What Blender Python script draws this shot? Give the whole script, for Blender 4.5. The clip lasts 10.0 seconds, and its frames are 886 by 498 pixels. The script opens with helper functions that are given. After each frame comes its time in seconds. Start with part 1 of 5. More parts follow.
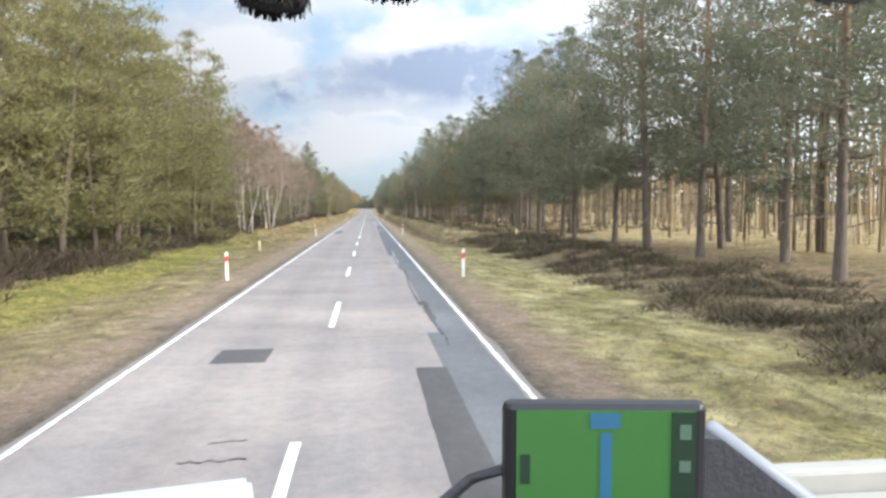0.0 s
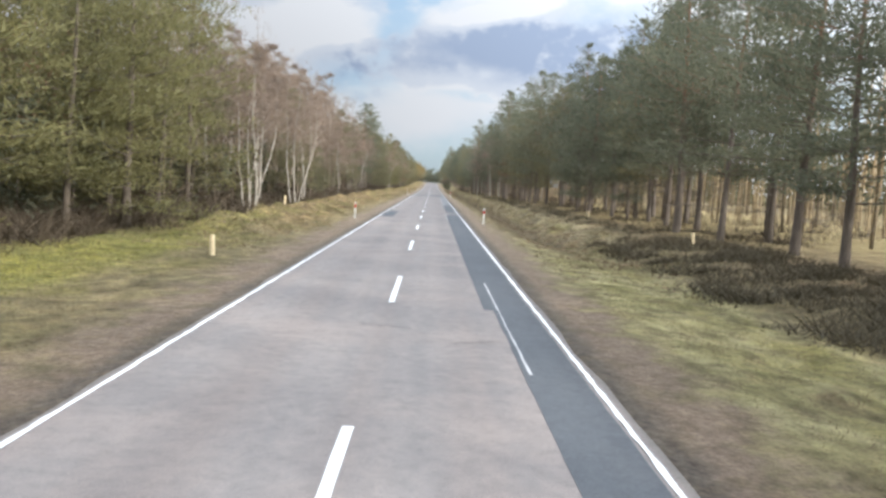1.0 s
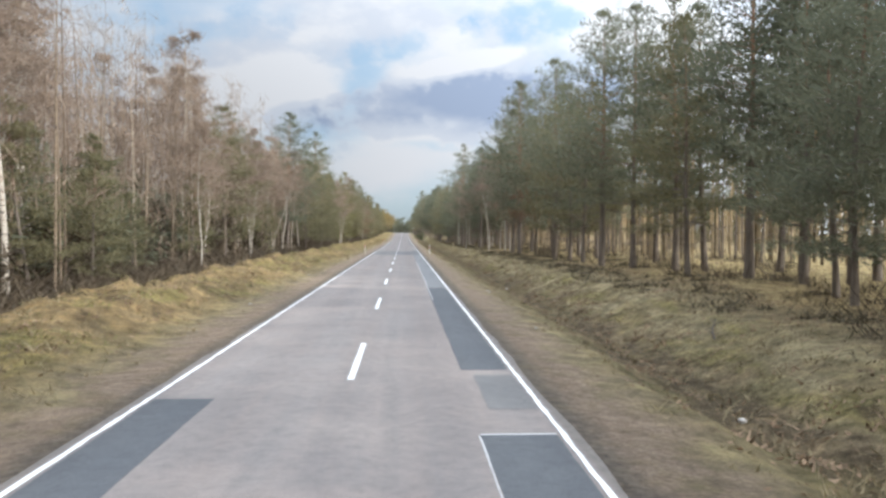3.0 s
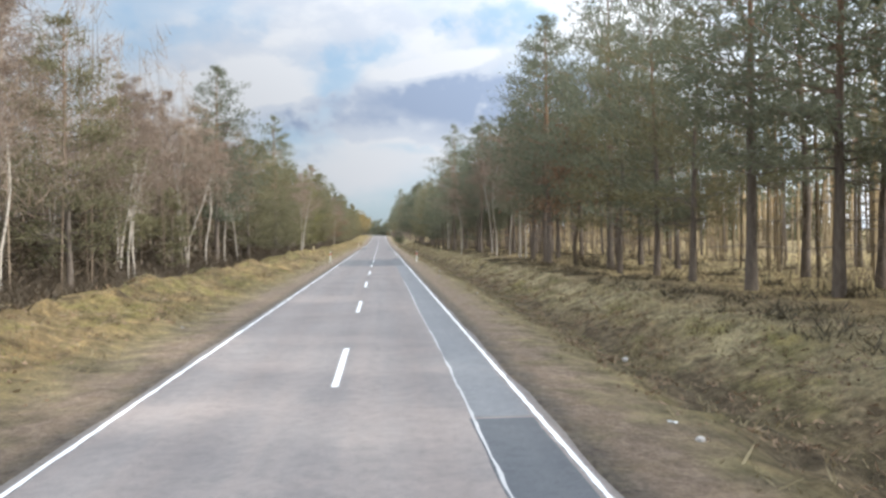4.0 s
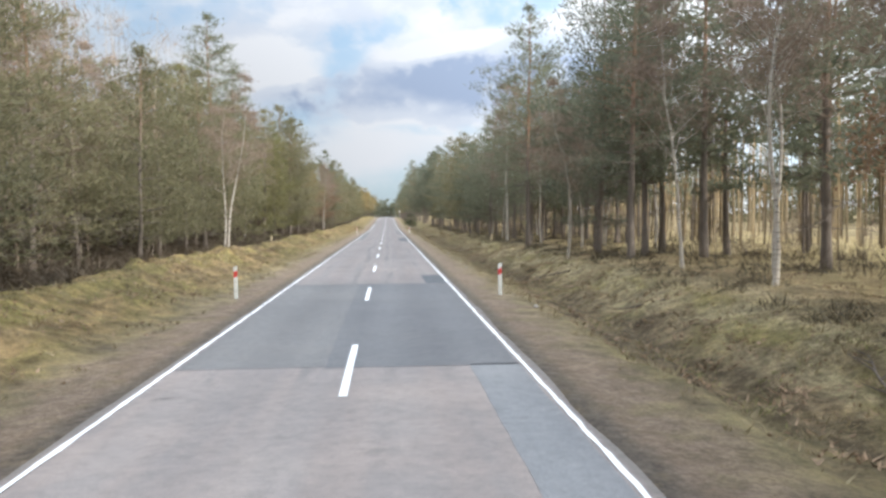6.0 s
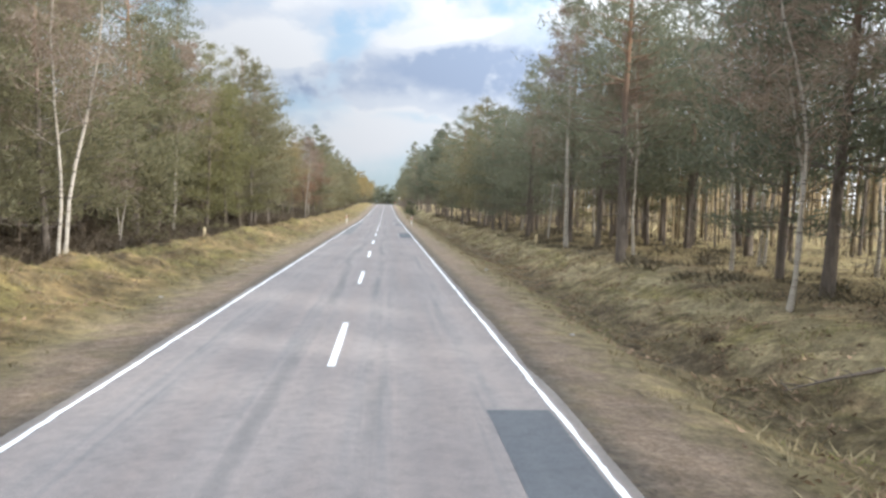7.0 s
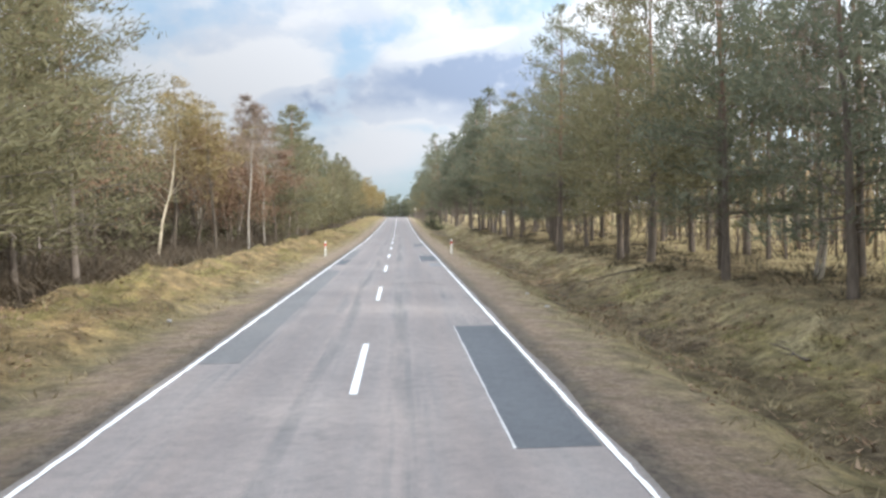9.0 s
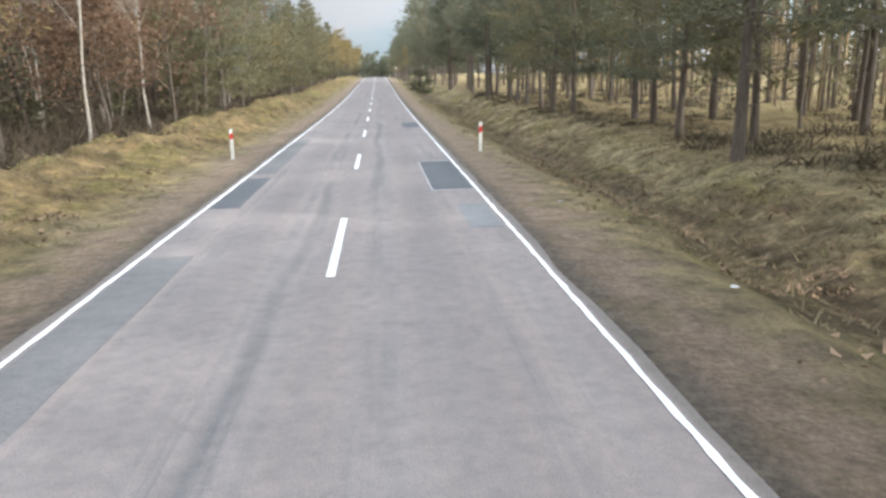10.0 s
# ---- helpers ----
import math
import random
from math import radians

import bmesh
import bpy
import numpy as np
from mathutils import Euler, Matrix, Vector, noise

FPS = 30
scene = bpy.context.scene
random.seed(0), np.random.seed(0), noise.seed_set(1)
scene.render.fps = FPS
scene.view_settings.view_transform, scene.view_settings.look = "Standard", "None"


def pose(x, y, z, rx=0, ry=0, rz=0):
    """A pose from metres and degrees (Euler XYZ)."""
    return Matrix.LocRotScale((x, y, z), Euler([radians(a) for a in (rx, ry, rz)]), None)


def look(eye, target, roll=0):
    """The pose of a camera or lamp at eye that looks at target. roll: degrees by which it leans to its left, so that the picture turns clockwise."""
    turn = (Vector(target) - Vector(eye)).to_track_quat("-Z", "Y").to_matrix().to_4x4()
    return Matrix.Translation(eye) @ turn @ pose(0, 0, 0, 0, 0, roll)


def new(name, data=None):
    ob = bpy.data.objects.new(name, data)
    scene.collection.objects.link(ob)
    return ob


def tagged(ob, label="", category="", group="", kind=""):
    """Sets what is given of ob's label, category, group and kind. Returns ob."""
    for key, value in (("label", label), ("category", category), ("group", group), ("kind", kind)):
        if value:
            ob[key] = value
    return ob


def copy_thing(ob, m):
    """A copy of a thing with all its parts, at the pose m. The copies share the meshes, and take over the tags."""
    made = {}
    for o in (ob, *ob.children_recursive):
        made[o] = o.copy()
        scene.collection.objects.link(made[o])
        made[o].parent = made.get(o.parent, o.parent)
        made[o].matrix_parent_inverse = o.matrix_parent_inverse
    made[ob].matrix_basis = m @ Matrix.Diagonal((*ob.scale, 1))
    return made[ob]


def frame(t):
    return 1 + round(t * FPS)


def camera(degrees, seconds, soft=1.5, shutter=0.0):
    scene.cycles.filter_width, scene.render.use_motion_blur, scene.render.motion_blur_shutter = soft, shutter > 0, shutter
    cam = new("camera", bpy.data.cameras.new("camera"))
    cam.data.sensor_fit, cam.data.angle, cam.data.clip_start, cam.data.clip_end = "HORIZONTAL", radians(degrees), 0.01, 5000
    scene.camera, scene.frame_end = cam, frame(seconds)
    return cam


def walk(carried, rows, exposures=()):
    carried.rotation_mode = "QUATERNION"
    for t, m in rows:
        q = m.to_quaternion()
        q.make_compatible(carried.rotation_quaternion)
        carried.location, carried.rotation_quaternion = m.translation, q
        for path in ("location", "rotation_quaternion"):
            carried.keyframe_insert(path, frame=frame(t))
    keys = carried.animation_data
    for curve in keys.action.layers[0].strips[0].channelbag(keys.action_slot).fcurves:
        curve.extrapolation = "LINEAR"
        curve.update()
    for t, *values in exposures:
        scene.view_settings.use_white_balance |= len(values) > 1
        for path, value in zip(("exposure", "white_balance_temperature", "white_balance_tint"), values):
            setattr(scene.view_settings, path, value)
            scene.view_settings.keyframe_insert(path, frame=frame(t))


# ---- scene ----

# ---------------------------------------------------------------- camera
cam = camera(62.98, 10.0, soft=2.8)
# seconds, x, y, z, yaw, pitch, roll: a lorry in its lane at about 88 km/h, the camera held in the hand
PATH = [
    (0.0, 0.821, 0.69, 2.556, -5.92, -3.21, 0.45),
    (0.3, 0.817, 7.70, 2.578, -0.94, -2.15, -1.85),
    (0.5, 0.793, 12.85, 2.555, 1.99, -2.88, -1.89),
    (1.0, 0.754, 25.34, 2.545, -0.79, -5.18, -2.87),
    (1.5, 0.798, 38.18, 2.579, -1.66, -5.60, -0.25),
    (2.0, 0.838, 50.73, 2.555, -2.31, -3.51, -0.64),
    (2.5, 0.942, 63.12, 2.626, -3.00, -1.75, -0.61),
    (2.7, 0.939, 68.09, 2.593, -2.89, -1.49, -0.30),
    (3.8, 0.838, 95.28, 2.632, -4.48, -1.00, -0.30),
    (4.0, 0.814, 100.01, 2.574, -4.90, -1.09, 0.57),
    (4.5, 0.691, 112.95, 2.595, -5.11, -0.99, 0.26),
    (5.0, 0.636, 125.54, 2.601, -4.10, -1.41, 0.87),
    (5.5, 0.635, 137.62, 2.587, -4.02, -1.87, 1.04),
    (5.7, 0.638, 142.72, 2.567, -4.12, -2.08, 0.68),
    (6.8, 0.800, 168.42, 2.556, -5.04, -3.45, -0.18),
    (7.0, 0.810, 173.07, 2.563, -4.50, -3.40, -1.36),
    (7.5, 0.800, 185.15, 2.628, 0.79, -3.56, -2.45),
    (8.0, 0.777, 196.76, 2.558, -0.33, -2.54, -1.20),
    (8.5, 0.736, 208.95, 2.615, -3.30, -2.27, 1.28),
    (9.0, 0.726, 221.87, 2.581, -3.46, -2.57, 0.99),
    (9.5, 0.699, 234.61, 2.592, -2.89, -5.76, -1.38),
    (9.8, 0.738, 241.40, 2.607, -4.02, -9.98, 0.32),
    (10.0, 0.759, 246.77, 2.645, -5.01, -13.47, 1.28),
]
EXPOSURE, KELVIN, TINT = 0.255, 6090, 9.5
walk(cam, [(t, pose(x, y, z, 90 + pitch, roll, yaw)) for t, x, y, z, yaw, pitch, roll in PATH],
     exposures=[(t, EXPOSURE + stops, KELVIN, TINT) for t, stops in ((0.0, 0.08), (0.6, -0.05), (1.2, -0.12), (2.7, -0.15), (3.8, -0.17), (5.0, -0.13), (5.7, -0.04), (6.8, -0.02), (9.3, -0.01), (10.0, -0.09))])

# ---------------------------------------------------------------- sky and sun
SUN_EL, SUN_AZ = radians(28.0), radians(124)      # azimuth clockwise from the road's direction
world = bpy.data.worlds.new("sky")
scene.world = world
world.use_nodes = True
wn, wl = world.node_tree.nodes, world.node_tree.links
wn.clear()


def wnode(kind, **values):
    n = wn.new(kind)
    for key, value in values.items():
        n.inputs[key].default_value = value
    return n


def wmath(op, a, b=None, c=None):
    n = wn.new("ShaderNodeMath")
    n.operation = op
    for i, v in enumerate((a, b, c)):
        if v is None:
            continue
        if isinstance(v, (int, float)):
            n.inputs[i].default_value = v
        else:
            wl.new(v, n.inputs[i])
    return n.outputs[0]


sky = wn.new("ShaderNodeTexSky")
sky.sky_type, sky.sun_disc, sky.sun_elevation, sky.sun_rotation = "NISHITA", False, SUN_EL, SUN_AZ
coord = wn.new("ShaderNodeTexCoord")
sep = wn.new("ShaderNodeSeparateXYZ")
wl.new(coord.outputs["Generated"], sep.inputs[0])
up = wmath("MAXIMUM", sep.outputs[2], 0.0)


def cloud_noise(scale, detail, shift, flat=1.7, rough=0.55):
    """Noise over the dome of the sky, a little flattened as cloud banks are."""
    m = wn.new("ShaderNodeVectorMath")
    m.operation = "MULTIPLY_ADD"
    wl.new(coord.outputs["Generated"], m.inputs[0])
    m.inputs[1].default_value = (1, 1, flat)
    m.inputs[2].default_value = shift
    n = wnode("ShaderNodeTexNoise", Scale=scale, Detail=detail, Roughness=rough)
    wl.new(m.outputs[0], n.inputs["Vector"])
    return n.outputs[0]


def ramp(value, stops):
    n = wn.new("ShaderNodeValToRGB")
    n.color_ramp.interpolation = "EASE"
    wl.new(value, n.inputs[0])
    while len(n.color_ramp.elements) < len(stops):
        n.color_ramp.elements.new(0.5)
    for e, (p, c) in zip(n.color_ramp.elements, stops):
        e.position, e.color = p, (*c, 1)
    return n.outputs[0]


# bearing and height of a direction, for single clouds over the road's far end
ahead = wmath("MAXIMUM", sep.outputs[1], 0.05)
bear, rise = wmath("DIVIDE", sep.outputs[0], ahead), wmath("DIVIDE", sep.outputs[2], ahead)
frayed = wmath("ADD", wmath("MULTIPLY", cloud_noise(10.0, 5, (1.7, 2.9, 0.4), 1.3), 0.65), wmath("MULTIPLY", cloud_noise(34.0, 6, (0.7, 5.9, 0.4), 1.3), 0.35))


def cloud_at(bearing, height, wide, tall, lean=0.0, fray=8.5):
    """1 inside a frayed oval of sky, falling softly to 0 outside it."""
    du = wmath("DIVIDE", wmath("SUBTRACT", bear, bearing), wide)
    dv = wmath("DIVIDE", wmath("SUBTRACT", wmath("SUBTRACT", rise, height), wmath("MULTIPLY", wmath("SUBTRACT", bear, bearing), lean)), tall)
    q = wmath("ADD", wmath("MULTIPLY", du, du), wmath("MULTIPLY", dv, dv))
    q = wmath("ADD", q, wmath("MULTIPLY", wmath("SUBTRACT", frayed, 0.5), fray))
    return ramp(wmath("MULTIPLY", wmath("SUBTRACT", 2.2, q), 0.42), [(0.0, (0, 0, 0)), (1.0, (1, 1, 1))])


# how thick the cloud is: broken banks, with single gaps and single clouds
thick = wmath("ADD", wmath("MULTIPLY", cloud_noise(3.4, 3, (0.35, 0.9, 0)), 0.6), wmath("MULTIPLY", frayed, 0.4))
for gap, much in [((-0.058, 0.200, 0.024, 0.032, 0.4), 0.09), ((-0.01, 0.262, 0.075, 0.016, 0.25), 0.11), ((0.075, 0.122, 0.085, 0.009, 0.0), 0.16), ((0.20, 0.30, 0.10, 0.03, 0.2), 0.17),
                  ((-0.17, 0.285, 0.08, 0.022, 0.1), 0.05), ((0.0, 0.012, 0.16, 0.026, 0.0), 0.05), ((-0.36, 0.24, 0.07, 0.05, 0.0), 0.04)]:
    thick = wmath("SUBTRACT", thick, wmath("MULTIPLY", cloud_at(*gap), much))
for bank, much in [((0.10, 0.172, 0.15, 0.046, 0.03), 0.25), ((-0.02, 0.10, 0.10, 0.03, 0.1), 0.12), ((-0.17, 0.20, 0.07, 0.045, 0.0), 0.14), ((0.10, 0.232, 0.075, 0.016, 0.22), 0.2)]:
    thick = wmath("ADD", thick, wmath("MULTIPLY", cloud_at(*bank), much))
cover = ramp(thick, [(0.31, (0.22, 0.22, 0.22)), (0.58, (1, 1, 1))])
# grey undersides
grey = wmath("ADD", wmath("MULTIPLY", cloud_noise(5.5, 6, (4.3, 1.6, 0), 2.2), 0.85), wmath("MULTIPLY", wmath("SUBTRACT", frayed, 0.68), 0.5))
for dark, much in [((0.105, 0.170, 0.18, 0.044, 0.05), 0.44), ((0.20, 0.21, 0.12, 0.04, 0.1), 0.26), ((-0.145, 0.152, 0.032, 0.026, 0.0), 0.22), ((-0.25, 0.255, 0.09, 0.03, 0.1), 0.2), ((-0.09, 0.105, 0.05, 0.012, 0.2), 0.12)]:
    grey = wmath("ADD", grey, wmath("MULTIPLY", cloud_at(*dark), much))
for lit_top, much in [((0.10, 0.238, 0.075, 0.014, 0.22), 0.25), ((-0.02, 0.08, 0.14, 0.05, 0.1), 0.17), ((-0.17, 0.21, 0.06, 0.03, 0.0), 0.15)]:
    grey = wmath("SUBTRACT", grey, wmath("MULTIPLY", cloud_at(*lit_top), much))
body = ramp(grey, [(0.30, (1.0, 1.0, 1.0)), (0.46, (0.82, 0.86, 0.92)), (0.84, (0.46, 0.545, 0.70))])
cloud = wn.new("ShaderNodeMixRGB")
cloud.blend_type = "MULTIPLY"
cloud.inputs[0].default_value = 1
wl.new(body, cloud.inputs[1])
cloud.inputs[2].default_value = (6.75, 6.75, 6.8, 1)
blend = wn.new("ShaderNodeMixRGB")
wl.new(cover, blend.inputs[0])
clear = wn.new("ShaderNodeMixRGB")
clear.blend_type = "ADD"
clear.inputs[0].default_value = 1
dim = wn.new("ShaderNodeVectorMath")
dim.operation = "SCALE"
wl.new(sky.outputs[0], dim.inputs[0])
dim.inputs["Scale"].default_value = 0.5
wl.new(dim.outputs[0], clear.inputs[1])
clear.inputs[2].default_value = (1.9, 2.9, 3.7, 1)
wl.new(clear.outputs[0], blend.inputs[1])
wl.new(cloud.outputs[0], blend.inputs[2])
back = wnode("ShaderNodeBackground", Strength=0.112)
# the sky is brighter towards the sun and overhead than low down away from it
toward = wn.new("ShaderNodeVectorMath")
toward.operation = "DOT_PRODUCT"
wl.new(coord.outputs["Generated"], toward.inputs[0])
toward.inputs[1].default_value = (math.sin(SUN_AZ) * math.cos(SUN_EL), math.cos(SUN_AZ) * math.cos(SUN_EL), math.sin(SUN_EL))
glow = wmath("POWER", wmath("MAXIMUM", wmath("MULTIPLY_ADD", toward.outputs["Value"], 0.5, 0.5), 0.0), 1.5)
lift = wmath("ADD", wmath("MULTIPLY_ADD", glow, 3.0, 0.46), wmath("MULTIPLY", wmath("POWER", up, 2.0), 2.2))
lit = wn.new("ShaderNodeVectorMath")
lit.operation = "SCALE"
wl.new(blend.outputs[0], lit.inputs[0])
wl.new(lift, lit.inputs["Scale"])
wl.new(lit.outputs[0], back.inputs[0])
wout = wn.new("ShaderNodeOutputWorld")
wl.new(back.outputs[0], wout.inputs[0])

sun_data = bpy.data.lights.new("sun", "SUN")
sun_data.energy, sun_data.angle, sun_data.color = 4.6, radians(1.2), (1.0, 0.935, 0.83)
sun = new("sun", sun_data)
sun_dir = Vector((math.sin(SUN_AZ) * math.cos(SUN_EL), math.cos(SUN_AZ) * math.cos(SUN_EL), math.sin(SUN_EL)))
sun.matrix_world = look(sun_dir * 200 + Vector((0, 150, 0)), (0, 150, 0))

# ---------------------------------------------------------------- materials
class Nodes:
    """A small builder for node materials."""

    def __init__(self, name, rough=0.8, metal=0.0, spec=0.3):
        self.mat = bpy.data.materials.new(name)
        self.mat.use_nodes = True
        self.n, self.l = self.mat.node_tree.nodes, self.mat.node_tree.links
        self.b = self.n["Principled BSDF"]
        self.b.inputs["Roughness"].default_value = rough
        self.b.inputs["Metallic"].default_value = metal
        self.b.inputs["Specular IOR Level"].default_value = spec
        self.geo = self.n.new("ShaderNodeNewGeometry")

    def put(self, value, socket):
        if isinstance(value, (int, float)):
            socket.default_value = value
        elif isinstance(value, tuple):
            socket.default_value = value if len(value) == 4 or socket.type == "VECTOR" else (*value, 1)
        else:
            self.l.new(value, socket)

    def place(self, scale=(1, 1, 1)):
        m = self.n.new("ShaderNodeVectorMath")
        m.operation = "MULTIPLY"
        self.l.new(self.geo.outputs["Position"], m.inputs[0])
        m.inputs[1].default_value = scale
        return m.outputs[0]

    def local(self, scale=(1, 1, 1)):
        c = self.n.new("ShaderNodeTexCoord")
        m = self.n.new("ShaderNodeVectorMath")
        m.operation = "MULTIPLY"
        self.l.new(c.outputs["Object"], m.inputs[0])
        m.inputs[1].default_value = scale
        return m.outputs[0]

    def noise(self, vector, scale, detail=4, rough=0.55):
        t = self.n.new("ShaderNodeTexNoise")
        t.inputs["Scale"].default_value, t.inputs["Detail"].default_value, t.inputs["Roughness"].default_value = scale, detail, rough
        self.l.new(vector, t.inputs["Vector"])
        return t.outputs[0]

    def ramp(self, value, stops):
        r = self.n.new("ShaderNodeValToRGB")
        self.l.new(value, r.inputs[0])
        while len(r.color_ramp.elements) < len(stops):
            r.color_ramp.elements.new(0.5)
        for e, (p, c) in zip(r.color_ramp.elements, stops):
            e.position, e.color = p, (*c, 1) if len(c) == 3 else c
        return r.outputs[0]

    def step(self, value, lo, hi):
        return self.ramp(value, [(lo, (0, 0, 0)), (hi, (1, 1, 1))])

    def mix(self, fac, a, b, how="MIX"):
        m = self.n.new("ShaderNodeMixRGB")
        m.blend_type = how
        self.put(fac, m.inputs[0])
        self.put(a, m.inputs[1])
        self.put(b, m.inputs[2])
        return m.outputs[0]

    def math(self, op, a, b=0.0):
        m = self.n.new("ShaderNodeMath")
        m.operation = op
        self.put(a, m.inputs[0])
        self.put(b, m.inputs[1])
        return m.outputs[0]

    def axis(self, i, local=False):
        s = self.n.new("ShaderNodeSeparateXYZ")
        self.l.new(self.local() if local else self.geo.outputs["Position"], s.inputs[0])
        return s.outputs[i]

    def random(self, island=False):
        if island:
            return self.geo.outputs["Random Per Island"]
        return self.n.new("ShaderNodeObjectInfo").outputs["Random"]

    def colour(self, value):
        self.put(value, self.b.inputs["Base Color"])
        return self

    def bump(self, height, strength=0.4, distance=0.02):
        u = self.n.new("ShaderNodeBump")
        u.inputs["Strength"].default_value, u.inputs["Distance"].default_value = strength, distance
        self.l.new(height, u.inputs["Height"])
        self.l.new(u.outputs[0], self.b.inputs["Normal"])
        return self

    def leafy(self, share=0.3):
        """Lets light through, as needles and leaves do."""
        out = self.n["Material Output"]
        t = self.n.new("ShaderNodeBsdfTranslucent")
        src = self.b.inputs["Base Color"].links[0].from_socket
        self.l.new(src, t.inputs[0])
        m = self.n.new("ShaderNodeMixShader")
        m.inputs[0].default_value = share
        self.l.new(self.b.outputs[0], m.inputs[1])
        self.l.new(t.outputs[0], m.inputs[2])
        self.l.new(m.outputs[0], out.inputs[0])
        return self


def plain(name, colour, rough=0.6, metal=0.0, spec=0.4, vary=0.12, scale=9.0, relief=0.0):
    k = Nodes(name, rough, metal, spec)
    w = k.noise(k.local(), scale, 5)
    dark = tuple(c * (1 - vary) for c in colour)
    lite = tuple(min(1, c * (1 + vary)) for c in colour)
    k.colour(k.ramp(w, [(0.3, dark), (0.7, lite)]))
    if relief:
        k.bump(k.noise(k.local(), scale * 8, 4), relief, 0.005)
    return k.mat


def asphalt_material(name, dark, lite, tint, streak=0.5, fleck=0.7, zones=False):
    k = Nodes(name, 0.82, 0, 0.35)
    p = k.place()
    base = k.ramp(k.noise(p, 0.35, 6, 0.6), [(0.3, dark), (0.7, lite)])
    along = k.noise(k.place((1.6, 0.05, 1)), 1.0, 4)
    base = k.mix(k.math("MULTIPLY", k.step(along, 0.42, 0.66), streak), base, tint)
    across = k.noise(k.place((0.12, 0.9, 1)), 1.0, 3)
    base = k.mix(k.math("MULTIPLY", k.step(across, 0.5, 0.7), 0.12), base, lite)
    # darker wheel tracks, a lighter crown between them
    x = k.axis(0)
    w = k.math("COSINE", k.math("MULTIPLY", k.math("SUBTRACT", k.math("ABSOLUTE", x), 1.5), 3.7))
    base = k.mix(k.math("MULTIPLY", k.math("MULTIPLY", k.math("ADD", w, 1.0), 0.5), k.math("MULTIPLY", k.noise(k.place((0.5, 0.12, 1)), 1.0, 3), 0.85)),
                 base, k.mix(1.0, base, (0.72, 0.71, 0.72), "MULTIPLY"))
    if zones:
        # older, pinker surface before the cross patch; greyer surface with dark smears after it
        later = k.ramp(k.math("DIVIDE", k.axis(1), 400.0), [(0.403, (0, 0, 0)), (0.404, (1, 1, 1))])
        base = k.mix(later, base, k.mix(1.0, base, (1.07, 1.005, 0.98), "MULTIPLY"))
        base = k.mix(k.math("MULTIPLY", k.math("SUBTRACT", 1.0, later), 0.8), base, k.mix(1.0, base, (1.06, 0.99, 0.955), "MULTIPLY"))
        smear = k.step(k.noise(k.place((2.6, 0.045, 1)), 1.6, 6, 0.7), 0.44, 0.66)
        lane = k.math("MULTIPLY", k.math("ADD", k.math("COSINE", k.math("MULTIPLY", k.math("SUBTRACT", k.math("ABSOLUTE", x), 0.75), 4.2)), 1.0), 0.5)
        base = k.mix(k.math("MULTIPLY", k.math("MULTIPLY", later, lane), k.math("MULTIPLY", k.math("MULTIPLY", smear, k.step(k.noise(k.place((0.7, 0.22, 1)), 0.9, 5, 0.65), 0.36, 0.62)), 1.0)), base, (0.135, 0.133, 0.135))
        # tyre-darkened tracks that wander a little from side to side
        path = k.math("ADD", k.math("MULTIPLY", k.noise(k.place((0.25, 0.075, 0)), 1.0, 3), 1.1), 0.1)
        off = k.math("DIVIDE", k.math("SUBTRACT", k.math("ABSOLUTE", x), path), 0.17)
        track = k.ramp(k.math("MULTIPLY", off, off), [(0.0, (1, 1, 1)), (1.0, (0, 0, 0))])
        broken = k.step(k.noise(k.place((0.8, 0.16, 1)), 1.0, 5, 0.65), 0.40, 0.58)
        base = k.mix(k.math("MULTIPLY", k.math("MULTIPLY", track, broken), k.math("ADD", k.math("MULTIPLY", later, 0.4), 0.18)), base, (0.118, 0.113, 0.111))
        # pinkish patches of sunlight painted into the colour of the older surface
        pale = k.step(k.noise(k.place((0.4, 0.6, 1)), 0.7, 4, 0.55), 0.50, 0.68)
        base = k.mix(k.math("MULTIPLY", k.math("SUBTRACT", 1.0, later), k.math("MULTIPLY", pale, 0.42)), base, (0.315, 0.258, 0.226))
    # grit and washed-on earth along the outer edges
    edge = k.ramp(k.math("MULTIPLY", k.math("ADD", k.math("ABSOLUTE", x), k.math("MULTIPLY", k.noise(p, 1.5, 5, 0.7), 0.16)), 0.2), [(0.622, (0, 0, 0)), (0.640, (0.75, 0.75, 0.75))])
    base = k.mix(edge, base, (0.14, 0.124, 0.108))
    grain = k.noise(p, 70, 3, 0.7)
    base = k.mix(fleck, base, k.ramp(grain, [(0.3, (0.45, 0.44, 0.44)), (0.5, (1, 1, 1)), (0.72, (1.35, 1.32, 1.28))]), "MULTIPLY")
    mottle = k.noise(p, 4.5, 7, 0.75)
    base = k.mix(0.75, base, k.ramp(mottle, [(0.3, (0.74, 0.74, 0.74)), (0.5, (1, 1, 1)), (0.7, (1.2, 1.18, 1.15))]), "MULTIPLY")
    stain = k.noise(p, 1.3, 6, 0.7)
    base = k.mix(k.math("MULTIPLY", k.step(stain, 0.62, 0.75), 0.35), base, (0.06, 0.058, 0.056))
    k.colour(base).bump(grain, 0.35, 0.006)
    return k.mat


